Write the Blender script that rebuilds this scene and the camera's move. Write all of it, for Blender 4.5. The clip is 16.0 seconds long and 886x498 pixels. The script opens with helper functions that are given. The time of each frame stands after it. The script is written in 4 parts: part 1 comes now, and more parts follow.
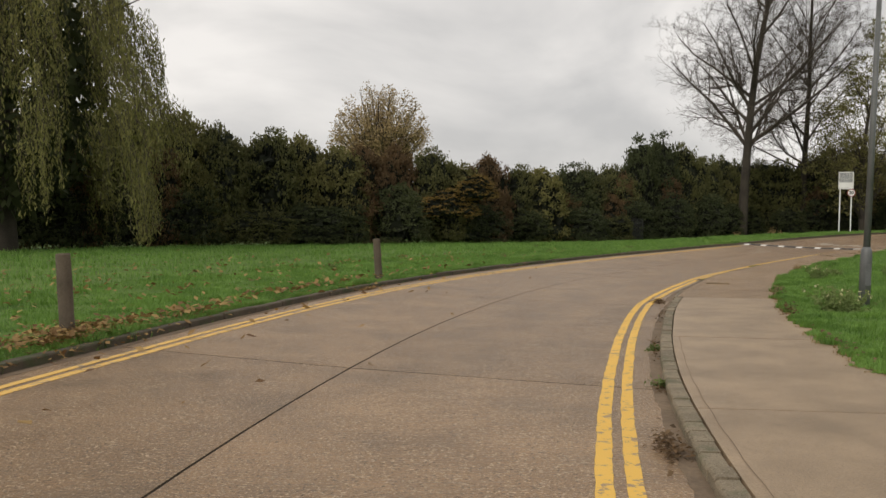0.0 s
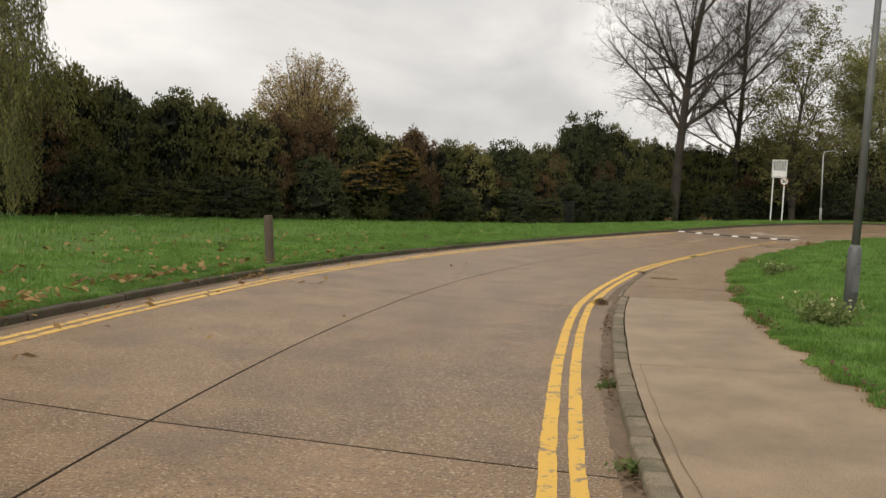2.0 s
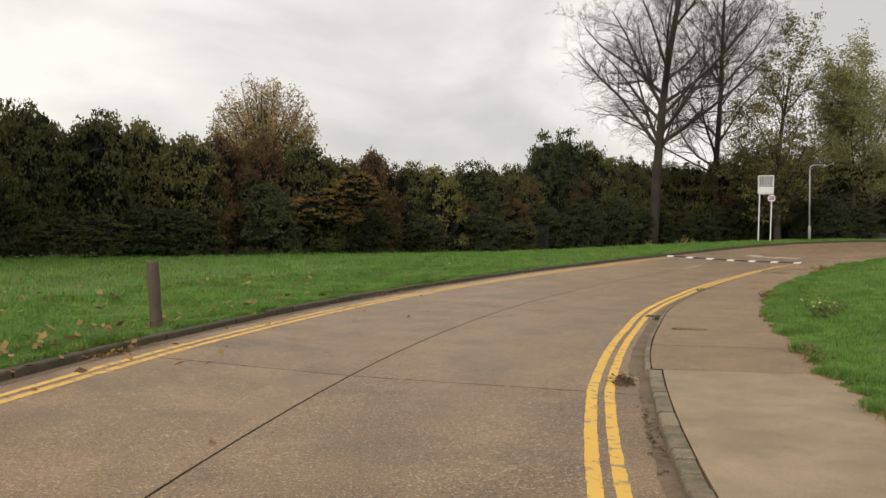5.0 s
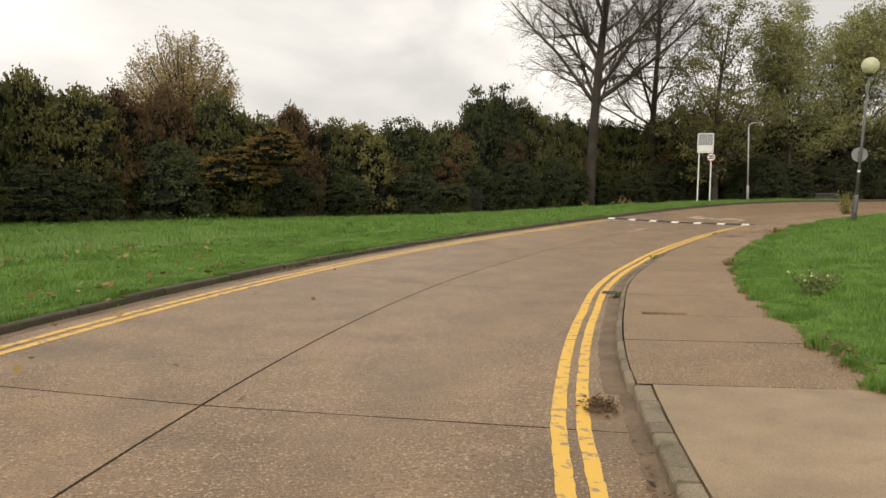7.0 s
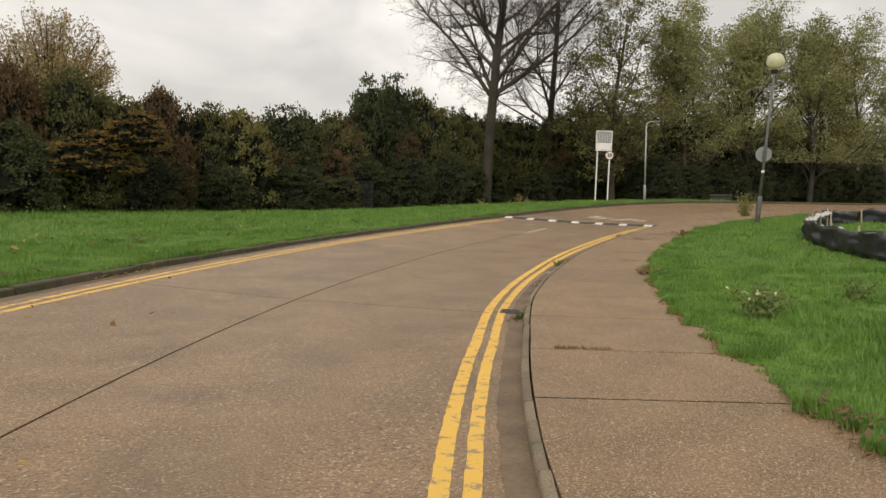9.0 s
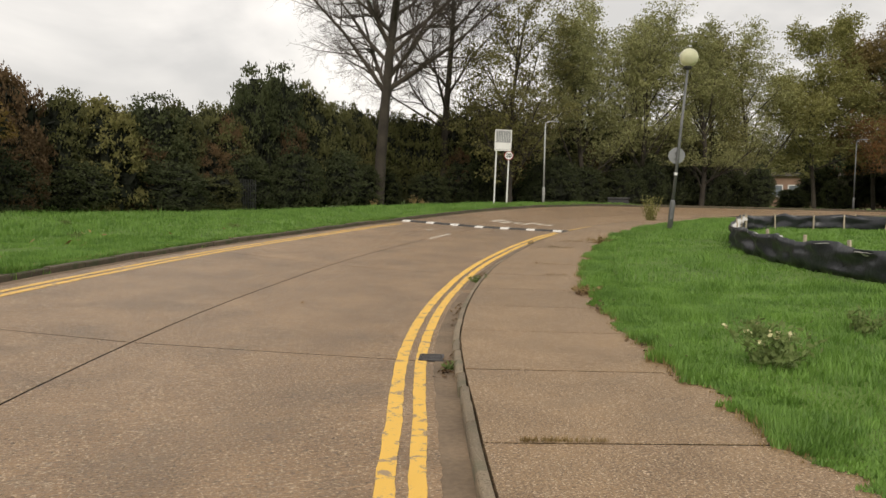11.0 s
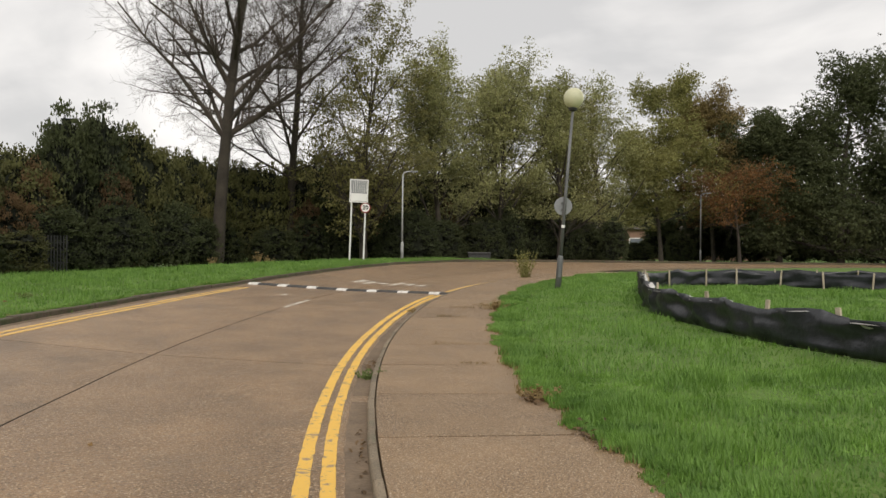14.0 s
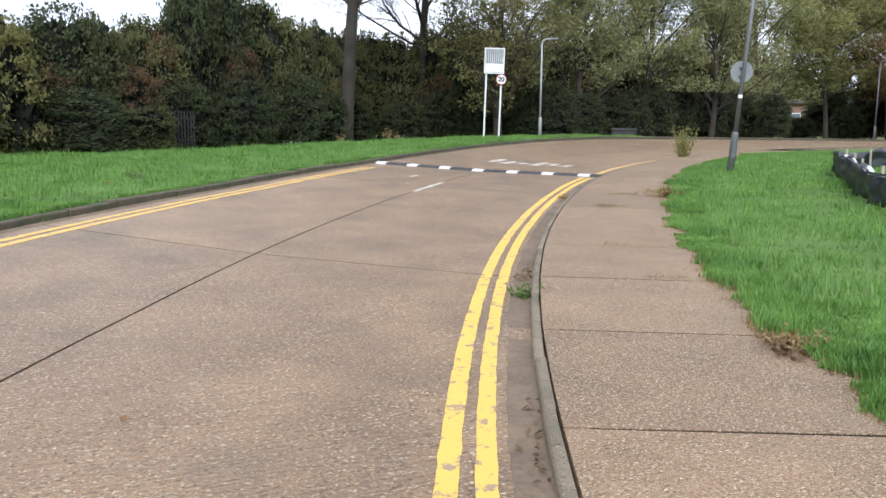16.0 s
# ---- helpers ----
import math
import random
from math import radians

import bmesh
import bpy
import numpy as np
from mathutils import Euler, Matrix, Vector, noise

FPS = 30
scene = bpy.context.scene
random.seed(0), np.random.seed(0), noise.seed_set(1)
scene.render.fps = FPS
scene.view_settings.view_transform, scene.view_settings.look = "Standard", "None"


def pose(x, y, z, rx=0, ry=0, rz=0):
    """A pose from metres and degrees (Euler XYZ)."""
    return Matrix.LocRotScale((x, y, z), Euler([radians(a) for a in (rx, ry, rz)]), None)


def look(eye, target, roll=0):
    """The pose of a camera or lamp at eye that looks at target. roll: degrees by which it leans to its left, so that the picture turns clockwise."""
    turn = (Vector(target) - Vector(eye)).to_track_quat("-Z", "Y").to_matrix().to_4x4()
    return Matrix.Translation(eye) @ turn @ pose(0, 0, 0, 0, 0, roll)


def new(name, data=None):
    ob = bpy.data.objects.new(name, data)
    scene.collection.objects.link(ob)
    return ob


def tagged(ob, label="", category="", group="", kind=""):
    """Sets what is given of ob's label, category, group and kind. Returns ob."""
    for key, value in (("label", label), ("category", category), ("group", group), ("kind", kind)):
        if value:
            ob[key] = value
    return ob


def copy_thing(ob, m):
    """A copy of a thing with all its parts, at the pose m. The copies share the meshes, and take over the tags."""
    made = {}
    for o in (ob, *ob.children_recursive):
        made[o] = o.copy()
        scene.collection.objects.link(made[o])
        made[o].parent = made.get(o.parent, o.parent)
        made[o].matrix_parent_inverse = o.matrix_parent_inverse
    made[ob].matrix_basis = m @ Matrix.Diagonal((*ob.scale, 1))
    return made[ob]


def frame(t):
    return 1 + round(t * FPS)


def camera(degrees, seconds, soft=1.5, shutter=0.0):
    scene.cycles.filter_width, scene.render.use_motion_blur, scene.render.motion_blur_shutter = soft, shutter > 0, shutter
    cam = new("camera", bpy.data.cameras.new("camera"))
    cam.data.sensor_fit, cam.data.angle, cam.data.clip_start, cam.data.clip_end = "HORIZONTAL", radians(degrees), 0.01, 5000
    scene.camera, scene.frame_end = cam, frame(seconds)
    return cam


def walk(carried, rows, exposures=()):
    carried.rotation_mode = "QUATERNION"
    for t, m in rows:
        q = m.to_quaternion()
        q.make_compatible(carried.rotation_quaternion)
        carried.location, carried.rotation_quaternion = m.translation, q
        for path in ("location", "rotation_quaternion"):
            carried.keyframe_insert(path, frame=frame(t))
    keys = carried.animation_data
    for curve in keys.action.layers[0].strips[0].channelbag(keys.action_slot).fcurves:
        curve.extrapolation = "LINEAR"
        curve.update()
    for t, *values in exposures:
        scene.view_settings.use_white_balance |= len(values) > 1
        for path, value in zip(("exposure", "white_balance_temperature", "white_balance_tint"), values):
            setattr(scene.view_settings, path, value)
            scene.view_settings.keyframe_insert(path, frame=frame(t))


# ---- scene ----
EXPOSURES = ((0, 0.03, 6850, 10), (0.5, 0.12, 6900, 10), (1.5, 0.13, 6950, 10), (4, 0.22, 7000, 10), (6.5, 0.18, 7100, 10), (7, 0.38, 7200, 10), (7.5, 0.36, 7200, 10), (8, 0.19, 7100, 10), (9.5, 0.29, 7150, 10),
             (13, 0.37, 6800, 10), (14.5, 0.26, 6800, 10), (15, 0.42, 6700, 10), (15.5, 0.97, 6450, 10), (16, 1.01, 5600, 10))
cam = camera(56.46, 16.0)
# seconds, eye, yaw, pitch, lean to the right
PATH = [
    (0, 0.157, -0.161, 1.419, 0.72, -1.52, 0.40),
    (0.5, 0.222, 0.595, 1.438, -2.76, -1.05, -0.32),
    (1, 0.353, 1.285, 1.443, -3.33, -1.42, -0.28),
    (1.5, 0.449, 1.968, 1.430, -2.39, -2.50, -1.36),
    (2, 0.584, 2.690, 1.445, -4.20, -3.06, -1.38),
    (2.5, 0.677, 3.383, 1.455, -4.65, -2.86, -2.29),
    (3, 0.755, 4.024, 1.487, -5.51, -2.76, -1.45),
    (3.5, 0.831, 4.683, 1.535, -4.30, -2.17, -1.83),
    (4, 0.911, 5.371, 1.571, -4.99, -1.10, -0.98),
    (6.5, 1.570, 8.825, 1.556, -9.09, -2.82, 0.56),
    (7, 1.720, 9.487, 1.545, -10.97, -3.91, 0.47),
    (7.5, 1.935, 10.124, 1.537, -12.11, -3.38, 0.02),
    (8, 2.161, 10.787, 1.521, -14.57, -4.24, -0.07),
    (8.5, 2.448, 11.381, 1.505, -15.59, -4.61, 0.84),
    (9, 2.696, 12.033, 1.484, -18.13, -4.14, -0.52),
    (9.5, 2.942, 12.638, 1.495, -19.20, -3.96, -0.52),
    (10, 3.151, 13.310, 1.483, -21.68, -4.14, -1.35),
    (12.5, 4.050, 16.612, 1.500, -30.43, -2.59, -0.39),
    (13, 4.307, 17.207, 1.516, -32.56, -0.82, -1.17),
    (13.5, 4.587, 17.784, 1.522, -35.51, 0.01, -0.40),
    (14, 4.863, 18.383, 1.525, -36.67, -0.06, -0.58),
    (14.5, 5.117, 18.981, 1.527, -36.59, -1.29, 0.46),
    (15, 5.388, 19.588, 1.513, -32.87, -3.12, 0.10),
    (15.5, 5.689, 20.172, 1.484, -31.13, -7.82, -0.03),
    (16, 6.002, 20.698, 1.473, -27.77, -8.62, -0.49),
]
walk(cam, [(t, pose(x, y, z, 90 + pitch, 0, yaw) @ pose(0, 0, 0, 0, 0, -lean)) for t, x, y, z, yaw, pitch, lean in PATH], EXPOSURES)

# ---- world, sun ----
SUN_EL, SUN_ROT = radians(38), radians(215)
world = bpy.data.worlds.new("overcast")
scene.world = world
world.use_nodes = True
wn, wl = world.node_tree.nodes, world.node_tree.links
wn.clear()
w_out = wn.new("ShaderNodeOutputWorld")
w_sky = wn.new("ShaderNodeTexSky")
w_sky.sky_type, w_sky.sun_disc, w_sky.sun_elevation, w_sky.sun_rotation = "NISHITA", False, SUN_EL, SUN_ROT
w_bg = wn.new("ShaderNodeBackground")
w_bg.inputs["Strength"].default_value = 0.06
w_co = wn.new("ShaderNodeTexCoord")
w_map = wn.new("ShaderNodeMapping")
w_map.inputs["Scale"].default_value = (1.0, 1.0, 2.2)
w_noise = wn.new("ShaderNodeTexNoise")
w_noise.inputs["Scale"].default_value, w_noise.inputs["Detail"].default_value = 2.3, 6.0
w_noise.inputs["Roughness"].default_value, w_noise.inputs["Distortion"].default_value = 0.5, 0.4
w_ramp = wn.new("ShaderNodeValToRGB")
w_ramp.color_ramp.elements[0].position, w_ramp.color_ramp.elements[0].color = 0.38, (0.54, 0.545, 0.56, 1)
w_ramp.color_ramp.elements[1].position, w_ramp.color_ramp.elements[1].color = 0.60, (0.87, 0.86, 0.86, 1)
w_cloud = wn.new("ShaderNodeBackground")
w_cloud.inputs["Strength"].default_value = 1.05
w_mix = wn.new("ShaderNodeMixShader")
w_mix.inputs[0].default_value = 0.93
wl.new(w_sky.outputs[0], w_bg.inputs["Color"])
wl.new(w_co.outputs["Generated"], w_map.inputs[0])
wl.new(w_map.outputs[0], w_noise.inputs["Vector"])
wl.new(w_noise.outputs["Fac"], w_ramp.inputs[0])
wl.new(w_ramp.outputs[0], w_cloud.inputs["Color"])
wl.new(w_bg.outputs[0], w_mix.inputs[1])
wl.new(w_cloud.outputs[0], w_mix.inputs[2])
wl.new(w_mix.outputs[0], w_out.inputs["Surface"])
sun = new("sun", bpy.data.lights.new("sun", "SUN"))
sun.data.energy, sun.data.angle, sun.data.color = 1.3, radians(25), (1.0, 0.95, 0.88)
sun.matrix_world = look((0, 0, 40), (40 * math.sin(SUN_ROT) * -1, 40 * math.cos(SUN_ROT) * -1, 40 - 40 * math.tan(SUN_EL)))

# ---- materials ----


def surface(name, low, high, big=0.8, fine=60.0, rough=0.85, bump=0.3, fine_mix=0.4, speck=None, speck_scale=220.0, speck_at=0.62,
            rand=0.0, island=0.0, metal=0.0, stain=None, stain_scale=0.35, stain_at=0.6, stain_mix=0.7, lit=0.0, lines=None):
    """Two scales of noise between two colours, specks, stains, and relief, at real size."""
    m = bpy.data.materials.new(name)
    m.use_nodes = True
    n, l = m.node_tree.nodes, m.node_tree.links
    bsdf = n["Principled BSDF"]
    bsdf.inputs["Roughness"].default_value, bsdf.inputs["Metallic"].default_value = rough, metal
    geo = n.new("ShaderNodeNewGeometry")
    where = geo.outputs["Position"]

    def noise_of(scale, detail=4.0, roughness=0.55):
        t = n.new("ShaderNodeTexNoise")
        t.inputs["Scale"].default_value, t.inputs["Detail"].default_value, t.inputs["Roughness"].default_value = scale, detail, roughness
        l.new(where, t.inputs["Vector"])
        return t.outputs["Fac"]

    def ramp(v, a, b):
        r = n.new("ShaderNodeMapRange")
        r.inputs["From Min"].default_value, r.inputs["From Max"].default_value = a, b
        l.new(v, r.inputs["Value"])
        return r.outputs["Result"]

    def blend(f, a, b):
        x = n.new("ShaderNodeMix")
        x.data_type = "RGBA"
        for s, v in ((x.inputs["Factor"], f), (x.inputs["A"], a), (x.inputs["B"], b)):
            if isinstance(v, (int, float)):
                s.default_value = v
            elif isinstance(v, tuple):
                s.default_value = (*v, 1)
            else:
                l.new(v, s)
        return x.outputs["Result"]

    def sums(op, a, b):
        x = n.new("ShaderNodeMath")
        x.operation = op
        for s, v in zip(x.inputs, (a, b)):
            if isinstance(v, (int, float)):
                s.default_value = v
            else:
                l.new(v, s)
        return x.outputs[0]

    f_big, f_fine = ramp(noise_of(big), 0.3, 0.7), ramp(noise_of(fine, 3.0), 0.3, 0.7)
    fac = sums("ADD", sums("MULTIPLY", f_big, 1 - fine_mix), sums("MULTIPLY", f_fine, fine_mix))
    if rand:
        info = n.new("ShaderNodeObjectInfo")
        fac = sums("ADD", sums("MULTIPLY", fac, 1 - rand), sums("MULTIPLY", info.outputs["Random"], rand))
    if island:
        fac = sums("ADD", sums("MULTIPLY", fac, 1 - island), sums("MULTIPLY", geo.outputs["Random Per Island"], island))
    col = blend(fac, low, high)
    height = f_fine
    if speck:
        s = ramp(noise_of(speck_scale, 2.0, 0.6), speck_at, speck_at + 0.06)
        col = blend(s, col, speck)
        d = ramp(noise_of(speck_scale * 0.8, 2.0, 0.6), 0.42, 0.34)
        col = blend(sums("MULTIPLY", d, 0.7), col, tuple(c * 0.35 for c in low))
        height = sums("ADD", height, s)
    if stain:
        s = ramp(noise_of(stain_scale, 6.0, 0.65), stain_at, stain_at + 0.16)
        col = blend(sums("MULTIPLY", s, stain_mix), col, stain)
    if lines:
        wv = n.new("ShaderNodeTexNoise")
        mp = n.new("ShaderNodeMapping")
        mp.inputs["Rotation"].default_value = (0, 0, lines[0])
        mp.inputs["Scale"].default_value = (1.5, 40.0, 1.0)
        l.new(where, mp.inputs[0])
        l.new(mp.outputs[0], wv.inputs["Vector"])
        wv.inputs["Scale"].default_value = 1.0
        f = ramp(wv.outputs["Fac"], 0.35, 0.65)
        height = sums("ADD", height, sums("MULTIPLY", f, lines[1]))
        col = blend(sums("MULTIPLY", f, lines[1] * 0.12), col, tuple(c * 0.6 for c in low))
    l.new(col, bsdf.inputs["Base Color"])
    if bump:
        b = n.new("ShaderNodeBump")
        b.inputs["Strength"].default_value, b.inputs["Distance"].default_value = bump, 0.006
        l.new(height, b.inputs["Height"])
        l.new(b.outputs[0], bsdf.inputs["Normal"])
    if lit:
        tr = n.new("ShaderNodeBsdfTranslucent")
        l.new(col, tr.inputs["Color"])
        mx = n.new("ShaderNodeMixShader")
        mx.inputs[0].default_value = lit
        l.new(bsdf.outputs[0], mx.inputs[1])
        l.new(tr.outputs[0], mx.inputs[2])
        l.new(mx.outputs[0], n["Material Output"].inputs["Surface"])
    return m


def worn_paint(name, paint, under, at=0.4):
    """Road paint with holes and scuffs worn through to the concrete."""
    m = surface(name, tuple(c * 0.9 for c in paint), paint, big=1.2, fine=90, rough=0.7, bump=0.3)
    n, l = m.node_tree.nodes, m.node_tree.links
    bsdf = n["Principled BSDF"]
    was = bsdf.inputs["Base Color"].links[0].from_socket
    geo = n.new("ShaderNodeNewGeometry")
    t = n.new("ShaderNodeTexNoise")
    t.inputs["Scale"].default_value, t.inputs["Detail"].default_value, t.inputs["Roughness"].default_value = 8.0, 9.0, 0.74
    l.new(geo.outputs["Position"], t.inputs["Vector"])
    r = n.new("ShaderNodeMapRange")
    r.inputs["From Min"].default_value, r.inputs["From Max"].default_value = at, at - 0.04
    l.new(t.outputs["Fac"], r.inputs["Value"])
    x = n.new("ShaderNodeMix")
    x.data_type = "RGBA"
    x.inputs["B"].default_value = (*under, 1)
    l.new(r.outputs["Result"], x.inputs["Factor"])
    l.new(was, x.inputs["A"])
    l.new(x.outputs["Result"], bsdf.inputs["Base Color"])
    return m


M_SLAB = surface("road_concrete", (0.10, 0.06, 0.031), (0.475, 0.302, 0.165), big=1.1, fine=52, rough=0.40, bump=0.95, fine_mix=0.55, speck=(0.62, 0.475, 0.32),
                 speck_scale=50, speck_at=0.57, rand=0.18, stain=(0.135, 0.10, 0.066), stain_scale=0.9, stain_at=0.5, stain_mix=0.42, lines=(radians(-25), 1.1))
M_JOINT = surface("joint_tar", (0.012, 0.009, 0.006), (0.045, 0.033, 0.021), big=6, rough=0.9)
M_JOINT.node_tree.nodes["Principled BSDF"].inputs["Specular IOR Level"].default_value = 0.1
M_PAVE = surface("pavement_concrete", (0.19, 0.134, 0.08), (0.41, 0.292, 0.182), big=1.6, fine=60, rough=0.5, bump=0.3, fine_mix=0.25, rand=0.12, speck=(0.42, 0.33, 0.225), speck_scale=110, speck_at=0.62,
                 stain=(0.105, 0.08, 0.048), stain_scale=3.4, stain_at=0.54, stain_mix=0.28)
M_AGG = surface("aggregate_concrete", (0.055, 0.032, 0.015), (0.47, 0.305, 0.165), big=1.6, fine=56, rough=0.55, bump=1.0, fine_mix=0.72, speck=(0.70, 0.55, 0.39),
                speck_scale=84, speck_at=0.575, rand=0.15, stain=(0.24, 0.172, 0.108), stain_scale=1.1, stain_at=0.56, stain_mix=0.55)
M_KERB = surface("kerb_concrete", (0.12, 0.094, 0.062), (0.29, 0.228, 0.155), big=3, fine=70, bump=0.5, rand=0.5, speck=(0.38, 0.31, 0.22), speck_scale=90, stain=(0.09, 0.10, 0.055), stain_scale=2.5, stain_at=0.55)
M_SETT = surface("sett_concrete", (0.13, 0.102, 0.066), (0.32, 0.26, 0.175), big=5, fine=60, bump=0.7, rand=0.5, speck=(0.40, 0.34, 0.26), speck_scale=90, stain=(0.075, 0.085, 0.04), stain_scale=4.0, stain_at=0.5)
M_KERB_DARK = surface("kerb_mossy", (0.04, 0.034, 0.023), (0.14, 0.108, 0.072), big=4, fine=50, bump=0.8, fine_mix=0.5, rand=0.35, stain=(0.045, 0.06, 0.02), stain_scale=3.5, stain_at=0.47, stain_mix=0.85)
M_YELLOW = worn_paint("yellow_paint", (0.80, 0.485, 0.09), (0.33, 0.235, 0.14), 0.455)
M_YELLOW_OLD = worn_paint("faded_yellow_paint", (0.74, 0.46, 0.12), (0.32, 0.235, 0.15), 0.465)
M_WHITE_ROAD = worn_paint("white_road_paint", (0.68, 0.66, 0.62), (0.31, 0.25, 0.185), 0.44)
M_WHITE_FAINT = worn_paint("faint_white_paint", (0.56, 0.51, 0.44), (0.33, 0.25, 0.165), 0.5)
M_GRASS_SOIL = surface("grass_ground", (0.05, 0.10, 0.013), (0.13, 0.215, 0.034), big=0.9, fine=34, rough=0.95, bump=0.8, stain=(0.09, 0.10, 0.03), stain_scale=0.25, stain_at=0.62)
M_GRASS = surface("grass_blades", (0.042, 0.112, 0.017), (0.24, 0.42, 0.078), big=1.7, fine=7, rough=0.6, bump=0, fine_mix=0.35, island=0.3, lit=0.3)
M_TURF = surface("turf_soil", (0.05, 0.045, 0.02), (0.12, 0.15, 0.03), big=2.5, fine=30, rough=0.95, bump=0.8, stain=(0.07, 0.045, 0.025), stain_scale=3.0, stain_at=0.5)
M_GRASS_DRY = surface("dry_grass", (0.18, 0.12, 0.045), (0.36, 0.26, 0.12), big=1, fine=8, rough=0.8, bump=0, island=0.6, lit=0.2)
M_SOIL = surface("leafy_soil", (0.05, 0.035, 0.02), (0.13, 0.09, 0.05), big=0.6, fine=9, rough=0.95, bump=0.8)
M_BARK = surface("bark", (0.022, 0.018, 0.014), (0.07, 0.058, 0.044), big=1.5, fine=25, rough=0.95, bump=0.8)
M_DIRT = surface("gutter_dirt", (0.095, 0.068, 0.044), (0.25, 0.178, 0.115), big=2.0, fine=25, rough=0.95, bump=0.8)
M_TWIG = surface("twigs", (0.035, 0.028, 0.022), (0.09, 0.072, 0.056), big=0.5, fine=10, rough=0.95, bump=0)


def leaf_material(name, low, high, rand=0.3, island=0.26):
    return surface(name, low, high, big=0.25, fine=1.3, rough=0.85, bump=0, rand=rand, island=island, lit=0.3)


M_LEAF = leaf_material("hedge_leaves", (0.03, 0.036, 0.012), (0.17, 0.168, 0.055))
M_LEAF_OLIVE = leaf_material("olive_leaves", (0.06, 0.061, 0.018), (0.235, 0.215, 0.072))
M_LEAF_RED = leaf_material("russet_leaves", (0.055, 0.036, 0.018), (0.19, 0.115, 0.05))
M_LEAF_GOLD = leaf_material("yellowing_leaves", (0.10, 0.07, 0.015), (0.30, 0.19, 0.05))
M_LEAF_TREE = leaf_material("tree_leaves", (0.12, 0.13, 0.046), (0.43, 0.425, 0.185))
# Leaves of dark trees and ivy; also paints the shade inside the willow.
M_LEAF_DARK = leaf_material("dark_tree_and_shade_leaves", (0.02, 0.029, 0.011), (0.088, 0.102, 0.036))
M_LEAF_ORANGE = leaf_material("orange_leaves", (0.085, 0.042, 0.014), (0.27, 0.135, 0.045))
M_LEAF_BROWN = leaf_material("browning_leaves", (0.10, 0.075, 0.026), (0.34, 0.255, 0.10))
M_LEAF_LIME = leaf_material("yellow_green_leaves", (0.10, 0.105, 0.03), (0.40, 0.38, 0.13))
M_LEAF_ASH = leaf_material("dry_ash_leaves", (0.19, 0.135, 0.062), (0.46, 0.345, 0.175))
M_LEAF_WILLOW = leaf_material("willow_leaves", (0.06, 0.068, 0.018), (0.33, 0.31, 0.10))
# Leaf colour painted near-black for the shade inside the shrubs.
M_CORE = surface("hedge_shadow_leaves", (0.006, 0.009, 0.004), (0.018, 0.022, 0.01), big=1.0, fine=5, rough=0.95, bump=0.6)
M_LITTER = leaf_material("fallen_leaves", (0.10, 0.042, 0.016), (0.46, 0.31, 0.12), rand=0.1, island=0.8)
M_MULCH = leaf_material("rotting_leaves", (0.05, 0.032, 0.016), (0.24, 0.15, 0.075), rand=0.1, island=0.8)
M_WOOD = surface("weathered_wood", (0.06, 0.047, 0.032), (0.14, 0.112, 0.08), big=3, fine=40, rough=0.9, bump=0.7, rand=0.2)
M_STAKE = surface("stake_wood", (0.30, 0.25, 0.18), (0.50, 0.43, 0.33), big=3, fine=40, rough=0.85, bump=0.3)
M_METAL = surface("galvanised_post", (0.10, 0.104, 0.104), (0.185, 0.19, 0.19), big=2, fine=50, rough=0.55, bump=0.1, metal=0.3)
M_PALE_METAL = surface("pale_galvanised", (0.30, 0.31, 0.30), (0.46, 0.47, 0.46), big=2, fine=50, rough=0.5, bump=0.1)
M_DARK_METAL = surface("dark_lamp_metal", (0.02, 0.02, 0.02), (0.05, 0.05, 0.05), big=4, rough=0.5, metal=0.4)
M_WHITE = surface("white_painted_metal", (0.62, 0.62, 0.60), (0.80, 0.80, 0.78), big=2, fine=30, rough=0.5, bump=0.05)
M_SIGN_GREY = surface("sign_grey", (0.17, 0.178, 0.185), (0.26, 0.27, 0.275), big=2, fine=30, rough=0.5, bump=0.05)
M_SIGN_RED = surface("sign_red", (0.20, 0.018, 0.018), (0.30, 0.03, 0.028), big=3, rough=0.5, bump=0)
M_BLACK = surface("sign_black", (0.015, 0.015, 0.015), (0.03, 0.03, 0.03), big=3, rough=0.5, bump=0)
M_GLOBE = surface("opal_globe", (0.66, 0.66, 0.46), (0.80, 0.79, 0.58), big=3, fine=9, rough=0.35, bump=0, lit=0.35)
M_SHEET = surface("black_plastic_sheet", (0.008, 0.009, 0.011), (0.03, 0.033, 0.04), big=1.2, fine=12, rough=0.32, bump=0.5)
M_SHEET.node_tree.nodes["Principled BSDF"].inputs["Specular IOR Level"].default_value = 0.5
M_CLOTH = surface("pale_cloth", (0.42, 0.41, 0.38), (0.66, 0.65, 0.62), big=4, fine=30, rough=0.85, bump=0.2)
M_RUBBER = surface("black_rubber", (0.03, 0.03, 0.03), (0.07, 0.065, 0.06), big=3, rough=0.8)
M_IRON = surface("cast_iron", (0.035, 0.033, 0.035), (0.09, 0.085, 0.085), big=6, rough=0.6, metal=0.5, bump=0.3)
M_BRICK = surface("building_brick", (0.20, 0.12, 0.085), (0.30, 0.19, 0.14), big=0.3, fine=4, rough=0.9)
M_GLASS = surface("window_glass", (0.10, 0.12, 0.14), (0.2, 0.22, 0.25), big=0.2, rough=0.15, bump=0)
M_ROOF = surface("roof_sheet", (0.10, 0.085, 0.08), (0.16, 0.14, 0.13), big=0.3, rough=0.8)

